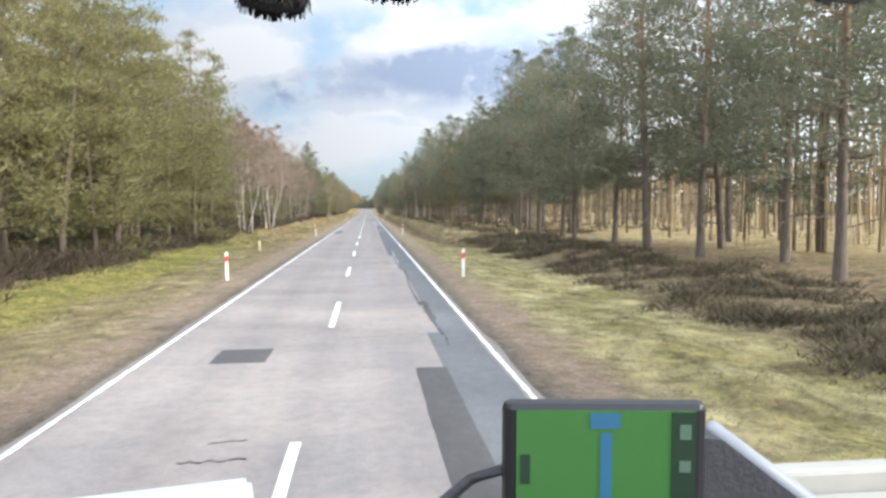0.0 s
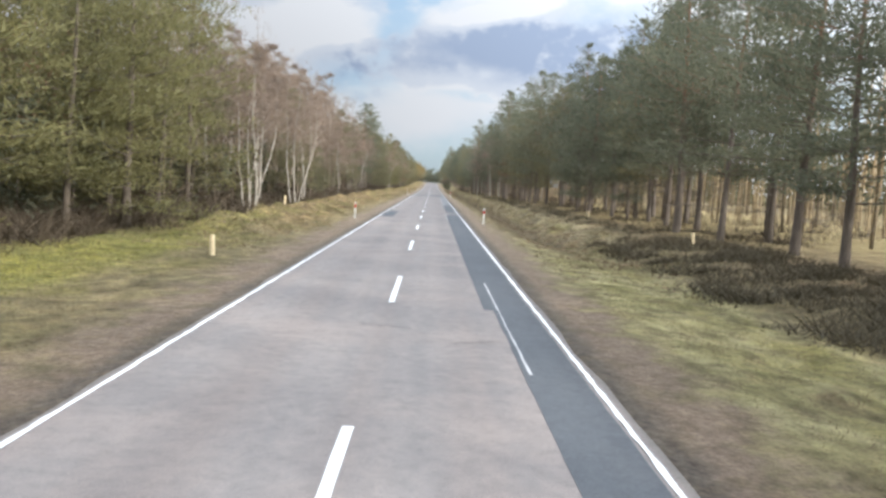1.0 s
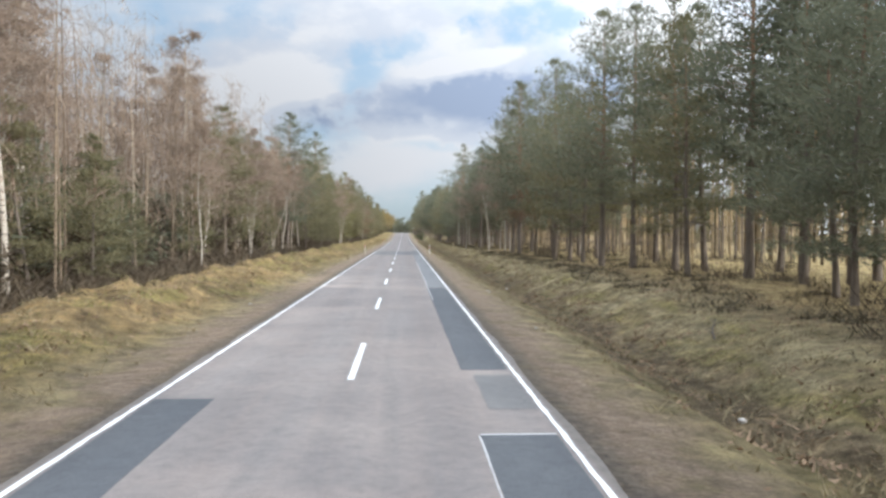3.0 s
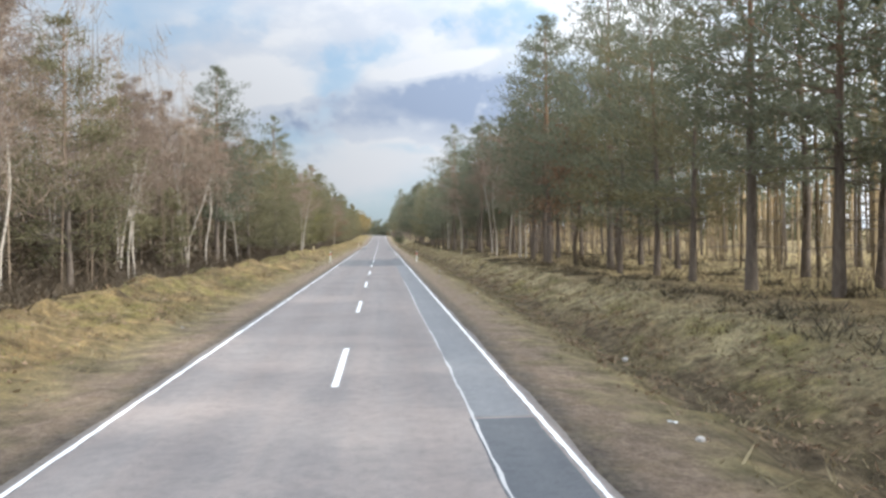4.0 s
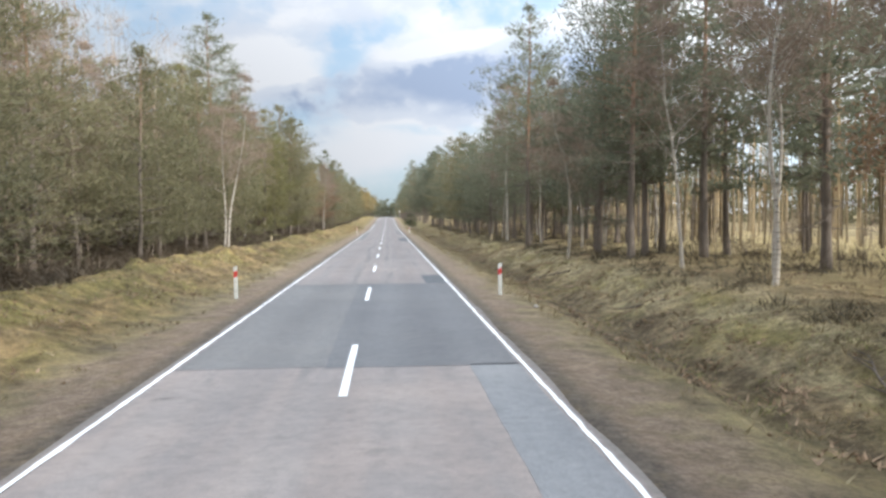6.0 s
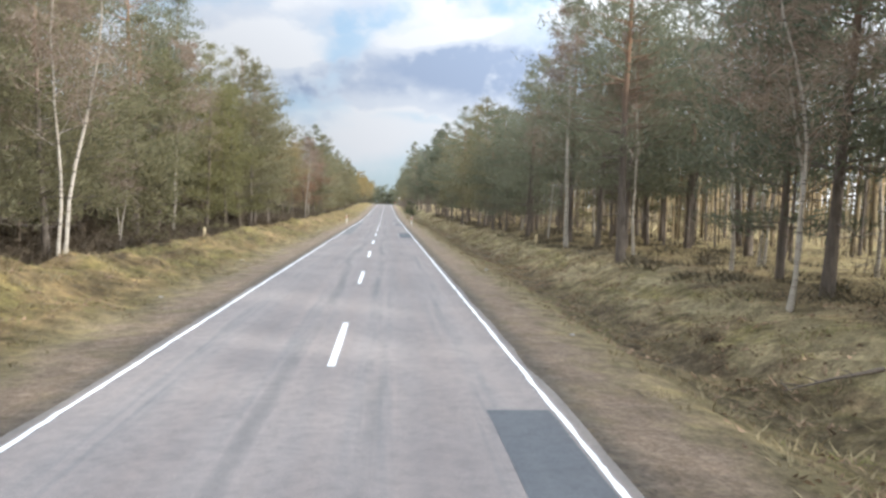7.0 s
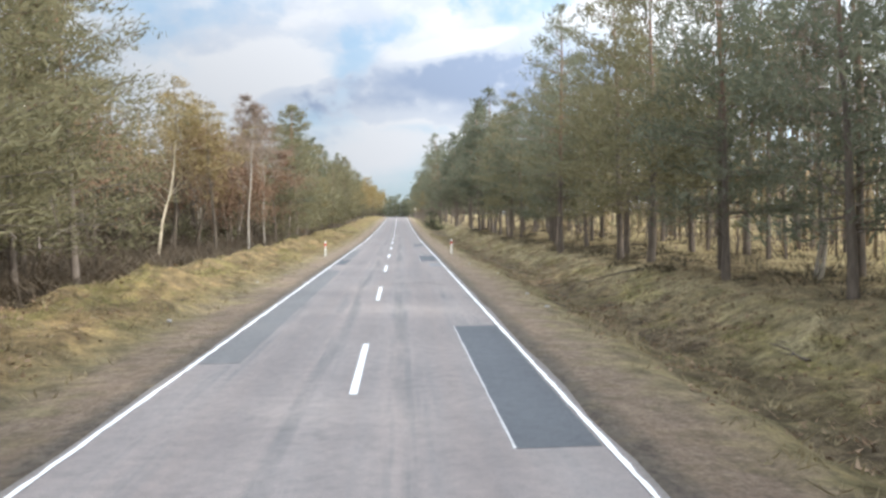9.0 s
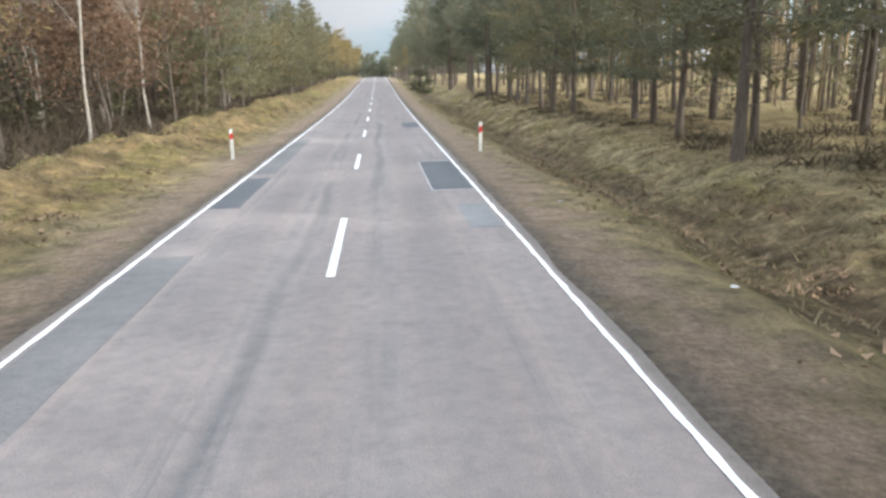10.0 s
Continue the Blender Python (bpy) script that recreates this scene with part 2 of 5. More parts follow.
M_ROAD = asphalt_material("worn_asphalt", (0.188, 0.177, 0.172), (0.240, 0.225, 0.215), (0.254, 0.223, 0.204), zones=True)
M_PATCH = asphalt_material("dark_patch_asphalt", (0.082, 0.087, 0.095), (0.106, 0.111, 0.119), (0.117, 0.120, 0.124), 0.3)
M_PATCH_MID = asphalt_material("grey_patch_asphalt", (0.142, 0.138, 0.135), (0.174, 0.169, 0.165), (0.186, 0.178, 0.172), 0.3)
M_PATCH_SLATE = asphalt_material("slate_patch_asphalt", (0.124, 0.124, 0.127), (0.154, 0.153, 0.155), (0.165, 0.162, 0.162), 0.3)
M_PATCH_WORN = asphalt_material("worn_strip_asphalt", (0.100, 0.102, 0.107), (0.126, 0.128, 0.132), (0.14, 0.138, 0.138), 0.3)
M_PATCH_OLD = asphalt_material("old_dark_patch_asphalt", (0.058, 0.055, 0.054), (0.082, 0.078, 0.076), (0.089, 0.085, 0.081), 0.3)
M_PATCH_PALE = asphalt_material("pale_patch_asphalt", (0.168, 0.171, 0.176), (0.205, 0.206, 0.209), (0.22, 0.216, 0.214), 0.3)
M_CRACK = plain("crack_tar", (0.065, 0.062, 0.06), 0.9)
M_GAP = plain("cold_joint", (0.46, 0.45, 0.44), 0.9)


def paint_material():
    k = Nodes("road_paint", 0.6, 0, 0.3)
    p = k.place()
    wear = k.step(k.noise(p, 9, 6, 0.7), 0.56, 0.70)
    k.colour(k.mix(k.math("MULTIPLY", wear, 0.6), k.ramp(k.noise(p, 2.0, 4), [(0.3, (0.72, 0.72, 0.71)), (0.7, (0.84, 0.84, 0.83))]), (0.32, 0.3, 0.29)))
    k.bump(k.noise(p, 60, 3), 0.3, 0.004)
    return k.mat


M_PAINT = paint_material()


def ground_material():
    """Gravelly shoulder, thin winter grass, moss, leaf litter and forest floor, by distance from the road."""
    k = Nodes("verge_ground", 0.95, 0, 0.1)
    p = k.place()
    big, mid, fine = k.noise(p, 0.11, 5), k.noise(p, 0.8, 7, 0.65), k.noise(p, 6, 7, 0.7)
    grass = k.ramp(mid, [(0.28, (0.17, 0.14, 0.085)), (0.48, (0.29, 0.25, 0.15)), (0.7, (0.42, 0.37, 0.225))])
    grass = k.mix(k.math("MULTIPLY", k.step(big, 0.45, 0.62), 0.6), grass, k.ramp(fine, [(0.3, (0.20, 0.17, 0.09)), (0.7, (0.36, 0.315, 0.17))]))
    grass = k.mix(k.math("MULTIPLY", k.step(fine, 0.52, 0.66), 0.55), grass, (0.15, 0.12, 0.08))
    litter = k.ramp(k.noise(p, 3.2, 8, 0.75), [(0.34, (0.10, 0.077, 0.052)), (0.5, (0.24, 0.19, 0.125)), (0.62, (0.36, 0.29, 0.19)), (0.72, (0.50, 0.42, 0.30))])
    soil = k.ramp(fine, [(0.3, (0.27, 0.21, 0.165)), (0.7, (0.41, 0.33, 0.265))])
    soil = k.mix(k.math("MULTIPLY", k.step(mid, 0.5, 0.66), 0.5), soil, (0.19, 0.175, 0.10))
    x = k.axis(0)
    away = k.math("ABSOLUTE", x)
    wob = k.math("MULTIPLY", k.math("SUBTRACT", mid, 0.5), 2.6)
    d = k.math("MULTIPLY", k.math("ADD", away, wob), 0.05)
    base = k.mix(k.ramp(d, [(0.205, (0, 0, 0)), (0.27, (1, 1, 1))]), soil, grass)
    # dark gravel along the edge of the asphalt
    rim = k.ramp(k.math("MULTIPLY", k.math("ADD", away, k.math("MULTIPLY", wob, 0.2)), 0.05), [(0.166, (0.75, 0.75, 0.75)), (0.186, (0, 0, 0))])
    base = k.mix(rim, base, k.ramp(fine, [(0.3, (0.11, 0.102, 0.095)), (0.7, (0.21, 0.195, 0.18))]))
    # the ditch on one side gathers dead leaves and bare earth
    ditch = k.ramp(k.math("MULTIPLY", k.math("ADD", x, wob), 0.05), [(0.26, (0, 0, 0)), (0.33, (1, 1, 1)), (0.44, (1, 1, 1)), (0.52, (0, 0, 0))])
    along = k.ramp(k.math("DIVIDE", k.axis(1), 400.0), [(0.12, (0, 0, 0)), (0.17, (1, 1, 1))])
    base = k.mix(k.math("MULTIPLY", k.math("MULTIPLY", ditch, along), 0.8), base, litter)
    # before the ditch begins, a mown straw-green verge, its colour lightened as if sunlit
    mown = k.ramp(k.math("MULTIPLY", k.math("ADD", x, wob), 0.05), [(0.215, (0, 0, 0)), (0.26, (1, 1, 1)), (0.43, (1, 1, 1)), (0.49, (0, 0, 0))])
    straw = k.ramp(k.noise(k.place((1, 0.5, 1)), 1.1, 7, 0.65), [(0.32, (0.27, 0.255, 0.12)), (0.5, (0.45, 0.415, 0.22)), (0.66, (0.58, 0.53, 0.31))])
    base = k.mix(k.math("MULTIPLY", k.math("MULTIPLY", mown, k.math("SUBTRACT", 1.0, along)), 0.8), base, straw)
    # ochre moss and dead grass on the bank of the other side
    bank = k.ramp(k.math("MULTIPLY", k.math("SUBTRACT", wob, x), 0.05), [(0.25, (0, 0, 0)), (0.31, (1, 1, 1)), (0.47, (1, 1, 1)), (0.54, (0, 0, 0))])
    ochre = k.ramp(k.noise(p, 1.9, 7, 0.7), [(0.35, (0.115, 0.078, 0.042)), (0.5, (0.25, 0.172, 0.085)), (0.65, (0.43, 0.31, 0.155))])
    base = k.mix(k.math("MULTIPLY", k.math("MULTIPLY", bank, along), 0.66), base, ochre)
    # green moss low on both banks
    damp = k.ramp(k.math("MULTIPLY", k.math("ADD", away, wob), 0.05), [(0.26, (0, 0, 0)), (0.31, (1, 1, 1)), (0.50, (1, 1, 1)), (0.58, (0, 0, 0))])
    sward = k.step(k.noise(k.place((1, 0.45, 1)), 0.55, 5, 0.6), 0.47, 0.57)
    base = k.mix(k.math("MULTIPLY", k.math("MULTIPLY", damp, sward), 0.58), base, k.ramp(fine, [(0.3, (0.15, 0.142, 0.05)), (0.7, (0.325, 0.30, 0.115))]))
    # wet earth and rotten leaves along the bottom of the ditch
    wet = k.ramp(k.math("MULTIPLY", k.math("ADD", x, k.math("MULTIPLY", wob, 0.8)), 0.05), [(0.275, (0, 0, 0)), (0.325, (1, 1, 1)), (0.40, (1, 1, 1)), (0.445, (0, 0, 0))])
    base = k.mix(k.math("MULTIPLY", k.math("MULTIPLY", wet, along), 0.75), base, k.ramp(k.noise(p, 3.7, 8, 0.75), [(0.36, (0.060, 0.050, 0.036)), (0.5, (0.125, 0.102, 0.072)), (0.64, (0.23, 0.19, 0.135))]))
    # tufts of bleached grass on the far slope of the ditch
    slope = k.ramp(k.math("MULTIPLY", k.math("ADD", x, k.math("MULTIPLY", wob, 0.5)), 0.05), [(0.40, (0, 0, 0)), (0.45, (1, 1, 1)), (0.57, (1, 1, 1)), (0.64, (0, 0, 0))])
    bleached = k.step(k.noise(k.place((0.8, 0.4, 1)), 0.75, 5, 0.6), 0.44, 0.57)
    base = k.mix(k.math("MULTIPLY", k.math("MULTIPLY", slope, bleached), 0.82), base, k.ramp(fine, [(0.3, (0.30, 0.26, 0.16)), (0.7, (0.50, 0.44, 0.29))]))
    # bare dark earth torn open here and there
    torn = k.step(k.noise(k.place((1, 0.6, 1)), 0.9, 4, 0.55), 0.60, 0.68)
    base = k.mix(k.math("MULTIPLY", k.math("MULTIPLY", k.ramp(d, [(0.25, (0, 0, 0)), (0.30, (1, 1, 1))]), torn), 0.7), base, (0.095, 0.074, 0.052))
    # brown heath soil beside the first stretch
    moor = k.ramp(k.math("MULTIPLY", k.math("ADD", x, k.math("MULTIPLY", wob, 0.6)), 0.05), [(0.42, (0, 0, 0)), (0.47, (1, 1, 1)), (0.68, (1, 1, 1)), (0.78, (0, 0, 0))])
    base = k.mix(k.math("MULTIPLY", k.math("MULTIPLY", moor, k.math("SUBTRACT", 1.0, along)), 0.7), base, k.ramp(fine, [(0.3, (0.105, 0.082, 0.052)), (0.7, (0.235, 0.19, 0.12))]))
    # bright moss on the flat verge of the first stretch
    lush = k.ramp(k.math("MULTIPLY", k.math("SUBTRACT", k.math("MULTIPLY", wob, 0.5), x), 0.05), [(0.35, (0, 0, 0)), (0.42, (1, 1, 1)), (0.57, (1, 1, 1)), (0.62, (0, 0, 0))])
    base = k.mix(k.math("MULTIPLY", k.math("MULTIPLY", lush, k.math("SUBTRACT", 1.0, along)), 0.75), base, k.ramp(fine, [(0.3, (0.21, 0.215, 0.05)), (0.7, (0.42, 0.40, 0.10))]))
    base = k.mix(k.ramp(d, [(0.50, (0, 0, 0)), (0.68, (1, 1, 1))]), base, litter)
    base = k.mix(k.math("MULTIPLY", k.step(k.noise(p, 1.7, 6, 0.7), 0.50, 0.66), 0.45), base, litter)
    clods = k.noise(p, 1.5, 8, 0.72)
    tread = k.ramp(d, [(0.195, (0.25, 0.25, 0.25)), (0.25, (0.85, 0.85, 0.85))])
    base = k.mix(tread, base, k.ramp(clods, [(0.34, (0.42, 0.41, 0.40)), (0.5, (1, 1, 1)), (0.66, (1.55, 1.50, 1.40))]), "MULTIPLY")
    base = k.mix(0.7, base, k.ramp(k.noise(p, 16, 6, 0.78), [(0.3, (0.45, 0.45, 0.45)), (0.5, (1, 1, 1)), (0.7, (1.5, 1.46, 1.38))]), "MULTIPLY")
    # straw-brown needle floor under the pines of one side, lightened to look sunlit
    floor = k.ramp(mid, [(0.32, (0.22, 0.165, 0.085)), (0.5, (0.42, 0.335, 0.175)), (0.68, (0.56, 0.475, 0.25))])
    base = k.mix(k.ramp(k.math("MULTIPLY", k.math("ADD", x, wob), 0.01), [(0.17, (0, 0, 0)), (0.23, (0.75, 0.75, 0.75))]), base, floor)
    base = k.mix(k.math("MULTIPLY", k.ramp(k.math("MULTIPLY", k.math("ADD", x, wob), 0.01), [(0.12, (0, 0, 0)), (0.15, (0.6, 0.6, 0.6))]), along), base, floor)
    # dark brown floor in the heathery hollow behind the bank
    hollow_mix = k.ramp(k.math("MULTIPLY", k.math("SUBTRACT", k.math("MULTIPLY", wob, 0.5), x), 0.05), [(0.49, (0, 0, 0)), (0.53, (0.85, 0.85, 0.85))])
    base = k.mix(k.math("MULTIPLY", hollow_mix, along), base, k.ramp(fine, [(0.3, (0.055, 0.042, 0.031)), (0.7, (0.135, 0.102, 0.073))]))
    # the open clearing far inside one side is pale dry grass
    base = k.mix(k.ramp(k.math("MULTIPLY", x, 0.01), [(0.40, (0, 0, 0)), (0.50, (0.8, 0.8, 0.8))]), base, k.ramp(big, [(0.4, (0.17, 0.135, 0.08)), (0.62, (0.33, 0.27, 0.155))]))
    base = k.mix(1.0, base, (0.84, 0.805, 0.75), "MULTIPLY")
    k.colour(base).bump(k.noise(p, 5, 9, 0.75), 1.0, 0.2)
    return k.mat


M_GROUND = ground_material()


def leaf_material(name, dark, lite, share=0.25, spread=0.5):
    k = Nodes(name, 0.7, 0, 0.15)
    tone = k.math("ADD", k.math("MULTIPLY", k.random(True), 1 - spread), k.math("MULTIPLY", k.random(), spread))
    k.colour(k.ramp(tone, [(0.1, dark), (0.9, lite)]))
    return k.leafy(share).mat


M_PINE = leaf_material("pine_needles", (0.125, 0.135, 0.095), (0.225, 0.228, 0.152), 0.5)
M_YOUNG = leaf_material("young_pine_needles", (0.128, 0.121, 0.070), (0.242, 0.218, 0.122), 0.48)
# young pine needles again, coloured lighter and yellower to stand for sunlight
M_EDGE = leaf_material("sunny_pine_needles", (0.125, 0.122, 0.058), (0.285, 0.258, 0.115), 0.5)
M_SPRUCE = leaf_material("spruce_needles", (0.022, 0.036, 0.018), (0.05, 0.07, 0.03))
M_OAK = leaf_material("withered_oak_leaves", (0.165, 0.104, 0.068), (0.33, 0.215, 0.135), 0.45)
M_TWIG = leaf_material("birch_twigs", (0.165, 0.125, 0.098), (0.36, 0.275, 0.205), 0.4)
# budding twigs, the gold of sunlit crowns mixed into their colour
M_BUD = leaf_material("sun_gold_twigs", (0.17, 0.128, 0.055), (0.35, 0.27, 0.125), 0.3)
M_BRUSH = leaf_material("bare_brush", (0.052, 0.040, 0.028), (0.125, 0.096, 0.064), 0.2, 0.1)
M_GRASS = leaf_material("dry_grass", (0.15, 0.118, 0.066), (0.325, 0.265, 0.155), 0.25)
M_MOSS = leaf_material("green_grass", (0.15, 0.145, 0.05), (0.30, 0.29, 0.12), 0.25)
M_HEATH = leaf_material("brown_heather", (0.085, 0.071, 0.046), (0.185, 0.152, 0.096), 0.3)
M_DEADLEAF = leaf_material("dead_leaves", (0.115, 0.08, 0.05), (0.34, 0.235, 0.15), 0.1, 0.1)


def bark_material(name, low, high, change, relief=0.7, uneven=False):
    k = Nodes(name, 0.9, 0, 0.15)
    streak = k.noise(k.local((1, 1, 0.18)), 14, 5, 0.65)
    lo = k.mix(k.step(streak, 0.35, 0.65), tuple(c * 0.62 for c in low), low)
    hi = k.mix(k.step(k.noise(k.local((1, 1, 0.5)), 9, 4), 0.35, 0.65), tuple(c * 0.7 for c in high), high)
    z = k.math("ADD", k.math("DIVIDE", k.axis(2, True), change * 2), k.math("MULTIPLY", k.math("SUBTRACT", streak, 0.5), 0.2))
    tone = k.mix(k.step(z, 0.35, 0.65), lo, hi)
    if uneven:
        tone = k.mix(1.0, tone, k.ramp(k.random(True), [(0.0, (0.25, 0.24, 0.23)), (0.4, (0.65, 0.63, 0.6)), (0.75, (1.05, 1.03, 1.0)), (1.0, (1.4, 1.36, 1.28))]), "MULTIPLY")
    k.colour(tone).bump(streak, relief, 0.02)
    return k.mat


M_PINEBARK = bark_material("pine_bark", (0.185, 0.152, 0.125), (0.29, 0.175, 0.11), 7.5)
# pale bark of one crooked tree, sun gold put into its colour
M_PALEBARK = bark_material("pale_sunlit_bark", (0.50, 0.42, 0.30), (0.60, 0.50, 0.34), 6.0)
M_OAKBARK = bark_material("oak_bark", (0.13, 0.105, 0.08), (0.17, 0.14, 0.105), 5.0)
# bark of the inner stands, its colour warmed and lightened as if sunlit
M_THINBARK = bark_material("sun_toned_pine_bark", (0.40, 0.32, 0.205), (0.48, 0.345, 0.20), 5.0, uneven=True)


def birch_material(name="birch_bark", uneven=False):
    k = Nodes(name, 0.75, 0, 0.25)
    band = k.noise(k.local((1.5, 1.5, 11)), 1.6, 5, 0.7)
    dirt = k.noise(k.local((1, 1, 0.4)), 5, 5)
    c = k.mix(k.step(band, 0.53, 0.62), (0.41, 0.365, 0.305), (0.06, 0.052, 0.047))
    c = k.mix(k.math("MULTIPLY", k.step(dirt, 0.48, 0.7), 0.5), c, (0.33, 0.26, 0.19))
    if uneven:
        c = k.mix(1.0, c, k.ramp(k.random(True), [(0.0, (0.32, 0.27, 0.23)), (0.6, (0.62, 0.54, 0.46)), (0.85, (0.9, 0.83, 0.75)), (1.0, (1.15, 1.1, 1.02))]), "MULTIPLY")
    k.colour(c).bump(band, 0.4, 0.01)
    return k.mat


M_BIRCH = birch_material()
M_BIRCHLET = birch_material("thin_birch_bark", True)
M_POST = plain("post_white_plastic", (0.74, 0.715, 0.64), 0.5, vary=0.12, scale=5)
M_RED = plain("post_red_band", (0.62, 0.045, 0.05), 0.45)
M_REFLECT = plain("reflector", (0.75, 0.10, 0.06), 0.2, spec=0.8)
M_STUB = plain("stub_yellow_paint", (0.66, 0.53, 0.32), 0.7, vary=0.2, relief=0.3)

# ---------------------------------------------------------------- mesh helpers
def mesh_of(name, verts, faces, material, smooth=False):
    me = bpy.data.meshes.new(name)
    me.from_pydata([tuple(v) for v in verts], [], [tuple(f) for f in faces])
    for m in material if isinstance(material, (list, tuple)) else [material]:
        me.materials.append(m)
    if smooth:
        me.polygons.foreach_set("use_smooth", [True] * len(me.polygons))
    return me


def part(name, me, parent=None, label=""):
    """One mesh object, under a thing or under a part."""
    if isinstance(me, tuple):
        bm, material = me
        me = bpy.data.meshes.new(name)
        bm.to_mesh(me)
        bm.free()
        me.materials.append(material)
    ob = new(name, me)
    if parent is not None:
        ob.parent = parent
    return tagged(ob, label)


def box(bm, x0, x1, y0, y1, z0, z1, bevel=0.0):
    r = bmesh.ops.create_cube(bm, size=1, matrix=Matrix.LocRotScale(((x0 + x1) / 2, (y0 + y1) / 2, (z0 + z1) / 2), None, (x1 - x0, y1 - y0, z1 - z0)))
    if bevel:
        edges = list({e for v in r["verts"] for e in v.link_edges})
        bmesh.ops.bevel(bm, geom=edges, offset=bevel, segments=2, affect="EDGES", profile=0.5)
    return bm


def smooth01(a, b, v):
    t = np.clip((v - a) / (b - a), 0, 1)
    return t * t * (3 - 2 * t)


def wave(x, y, seed):
    """Soft uneven relief, about -1 to 1, from a few crossed sines."""
    r = np.random.RandomState(seed)
    total = 0
    for k in range(7):
        a, f, p = r.uniform(0, 6.28), 0.9 * 1.55 ** k * 0.35, r.uniform(0, 6.28)
        total = total + np.sin((x * math.cos(a) + y * math.sin(a)) * f + p) / 1.35 ** k
    return total / 2.2


def lattice(x, y, size, seed):
    """Uneven relief from a lattice of random heights, about -1 to 1, with bumps of that size."""
    grid = np.random.RandomState(seed).uniform(-1, 1, (256, 256))
    u, v = np.asarray(x, float) / size, np.asarray(y, float) / size
    i, j = np.floor(u).astype(int), np.floor(v).astype(int)
    a, b = u - i, v - j
    a, b = a * a * (3 - 2 * a), b * b * (3 - 2 * b)
    i, j, k, l = i % 256, j % 256, (i + 1) % 256, (j + 1) % 256
    return (grid[i, j] * (1 - a) + grid[k, j] * a) * (1 - b) + (grid[i, l] * (1 - a) + grid[k, l] * a) * b


RIGHT_X = [3.1, 3.4, 4.2, 5.2, 6.4, 7.6, 9.0, 10.5, 12.0, 16.0, 40.0, 120.0]
RIGHT_FLAT = [-0.01, -0.04, -0.06, -0.08, -0.12, -0.18, -0.15, 0.05, 0.15, 0.25, 0.4, 0.8]
RIGHT_DITCH = [-0.01, -0.04, -0.07, -0.12, -0.62, -0.95, -0.45, 0.15, 0.32, 0.34, 0.4, 0.8]
LEFT_FLAT = [-0.01, -0.04, -0.06, -0.08, -0.10, -0.12, -0.08, 0.02, 0.10, 0.2, 0.4, 0.8]
LEFT_BANK = [-0.01, -0.04, -0.07, -0.10, 0.12, 0.42, 0.53, 0.05, 0.0, 0.15, 0.4, 0.8]


def grade(y):
    """The road climbs gently towards its far end."""
    return 2.7 * smooth01(285, 500, np.asarray(y, float))


def ground_height(x, y):
    x, y = np.asarray(x, float), np.asarray(y, float)
    a = np.abs(x)
    on_right = smooth01(48, 70, y)
    on_left = smooth01(52, 74, y)
    r = np.interp(a, RIGHT_X, RIGHT_FLAT) * (1 - on_right) + np.interp(a, RIGHT_X, RIGHT_DITCH) * on_right
    l = np.interp(a, RIGHT_X, LEFT_FLAT) * (1 - on_left) + np.interp(a, RIGHT_X, LEFT_BANK) * on_left
    z = np.where(x > 0, r, l)
    rough = smooth01(4.2, 7.5, a) * (0.08 + 0.05 * smooth01(6, 10, a))
    crest = np.where(x < 0, 1.0 + 1.1 * smooth01(6.0, 8.0, a), 1.0)
    sods = crest * smooth01(4.9, 6.0, a) * smooth01(11.0, 9.4, a) * smooth01(45, 65, y)
    z = z + sods * 0.07 * lattice(x * 0.9, y * 0.3, 1.1, 33)
    z = z + sods * (0.17 * np.maximum(lattice(x, y * 0.6, 0.9, 31), -0.25) + 0.12 * np.maximum(lattice(x, y, 0.5, 32), 0))
    return z + grade(y) + rough * wave(x, y, 3) + smooth01(4.0, 6.5, a) * (0.075 * lattice(x, y, 1.3, 8) + 0.05 * lattice(x, y, 0.6, 9)) - 0.30 * smooth01(3.2, 2.8, a)


# ---------------------------------------------------------------- ground
def build_ground():
    xs = np.concatenate([[-4000, -1500, -600, -300], np.arange(-200, -60, 20), np.arange(-60, -14, 3), np.arange(-14, -3.4, 0.32), [-3.4, -3.2, -2.8, 0, 2.8, 3.2, 3.4],
                         np.arange(3.72, 14, 0.32), np.arange(14.5, 60, 3), np.arange(60, 201, 20), [300, 600, 1500, 4000]])
    ys = np.concatenate([[-4000, -1200, -400, -150, -60, -30], np.arange(-12, 320, 0.54), np.arange(320, 480, 4), [500, 560, 700, 1000, 2000, 4500]])
    X, Y = np.meshgrid(xs, ys)
    Z = ground_height(X, Y)
    n, m = len(xs), len(ys)
    verts = np.stack([X, Y, Z], -1).reshape(-1, 3)
    i = np.arange(m - 1)[:, None] * n + np.arange(n - 1)[None]
    faces = np.stack([i, i + 1, i + n + 1, i + n], -1).reshape(-1, 4)
    ob = new("ground", mesh_of("ground", verts.tolist(), faces.tolist(), M_GROUND, True))
    return tagged(ob, "dry grass verges, shallow ditch and leaf-littered forest floor", "ground", kind="structure")


build_ground()


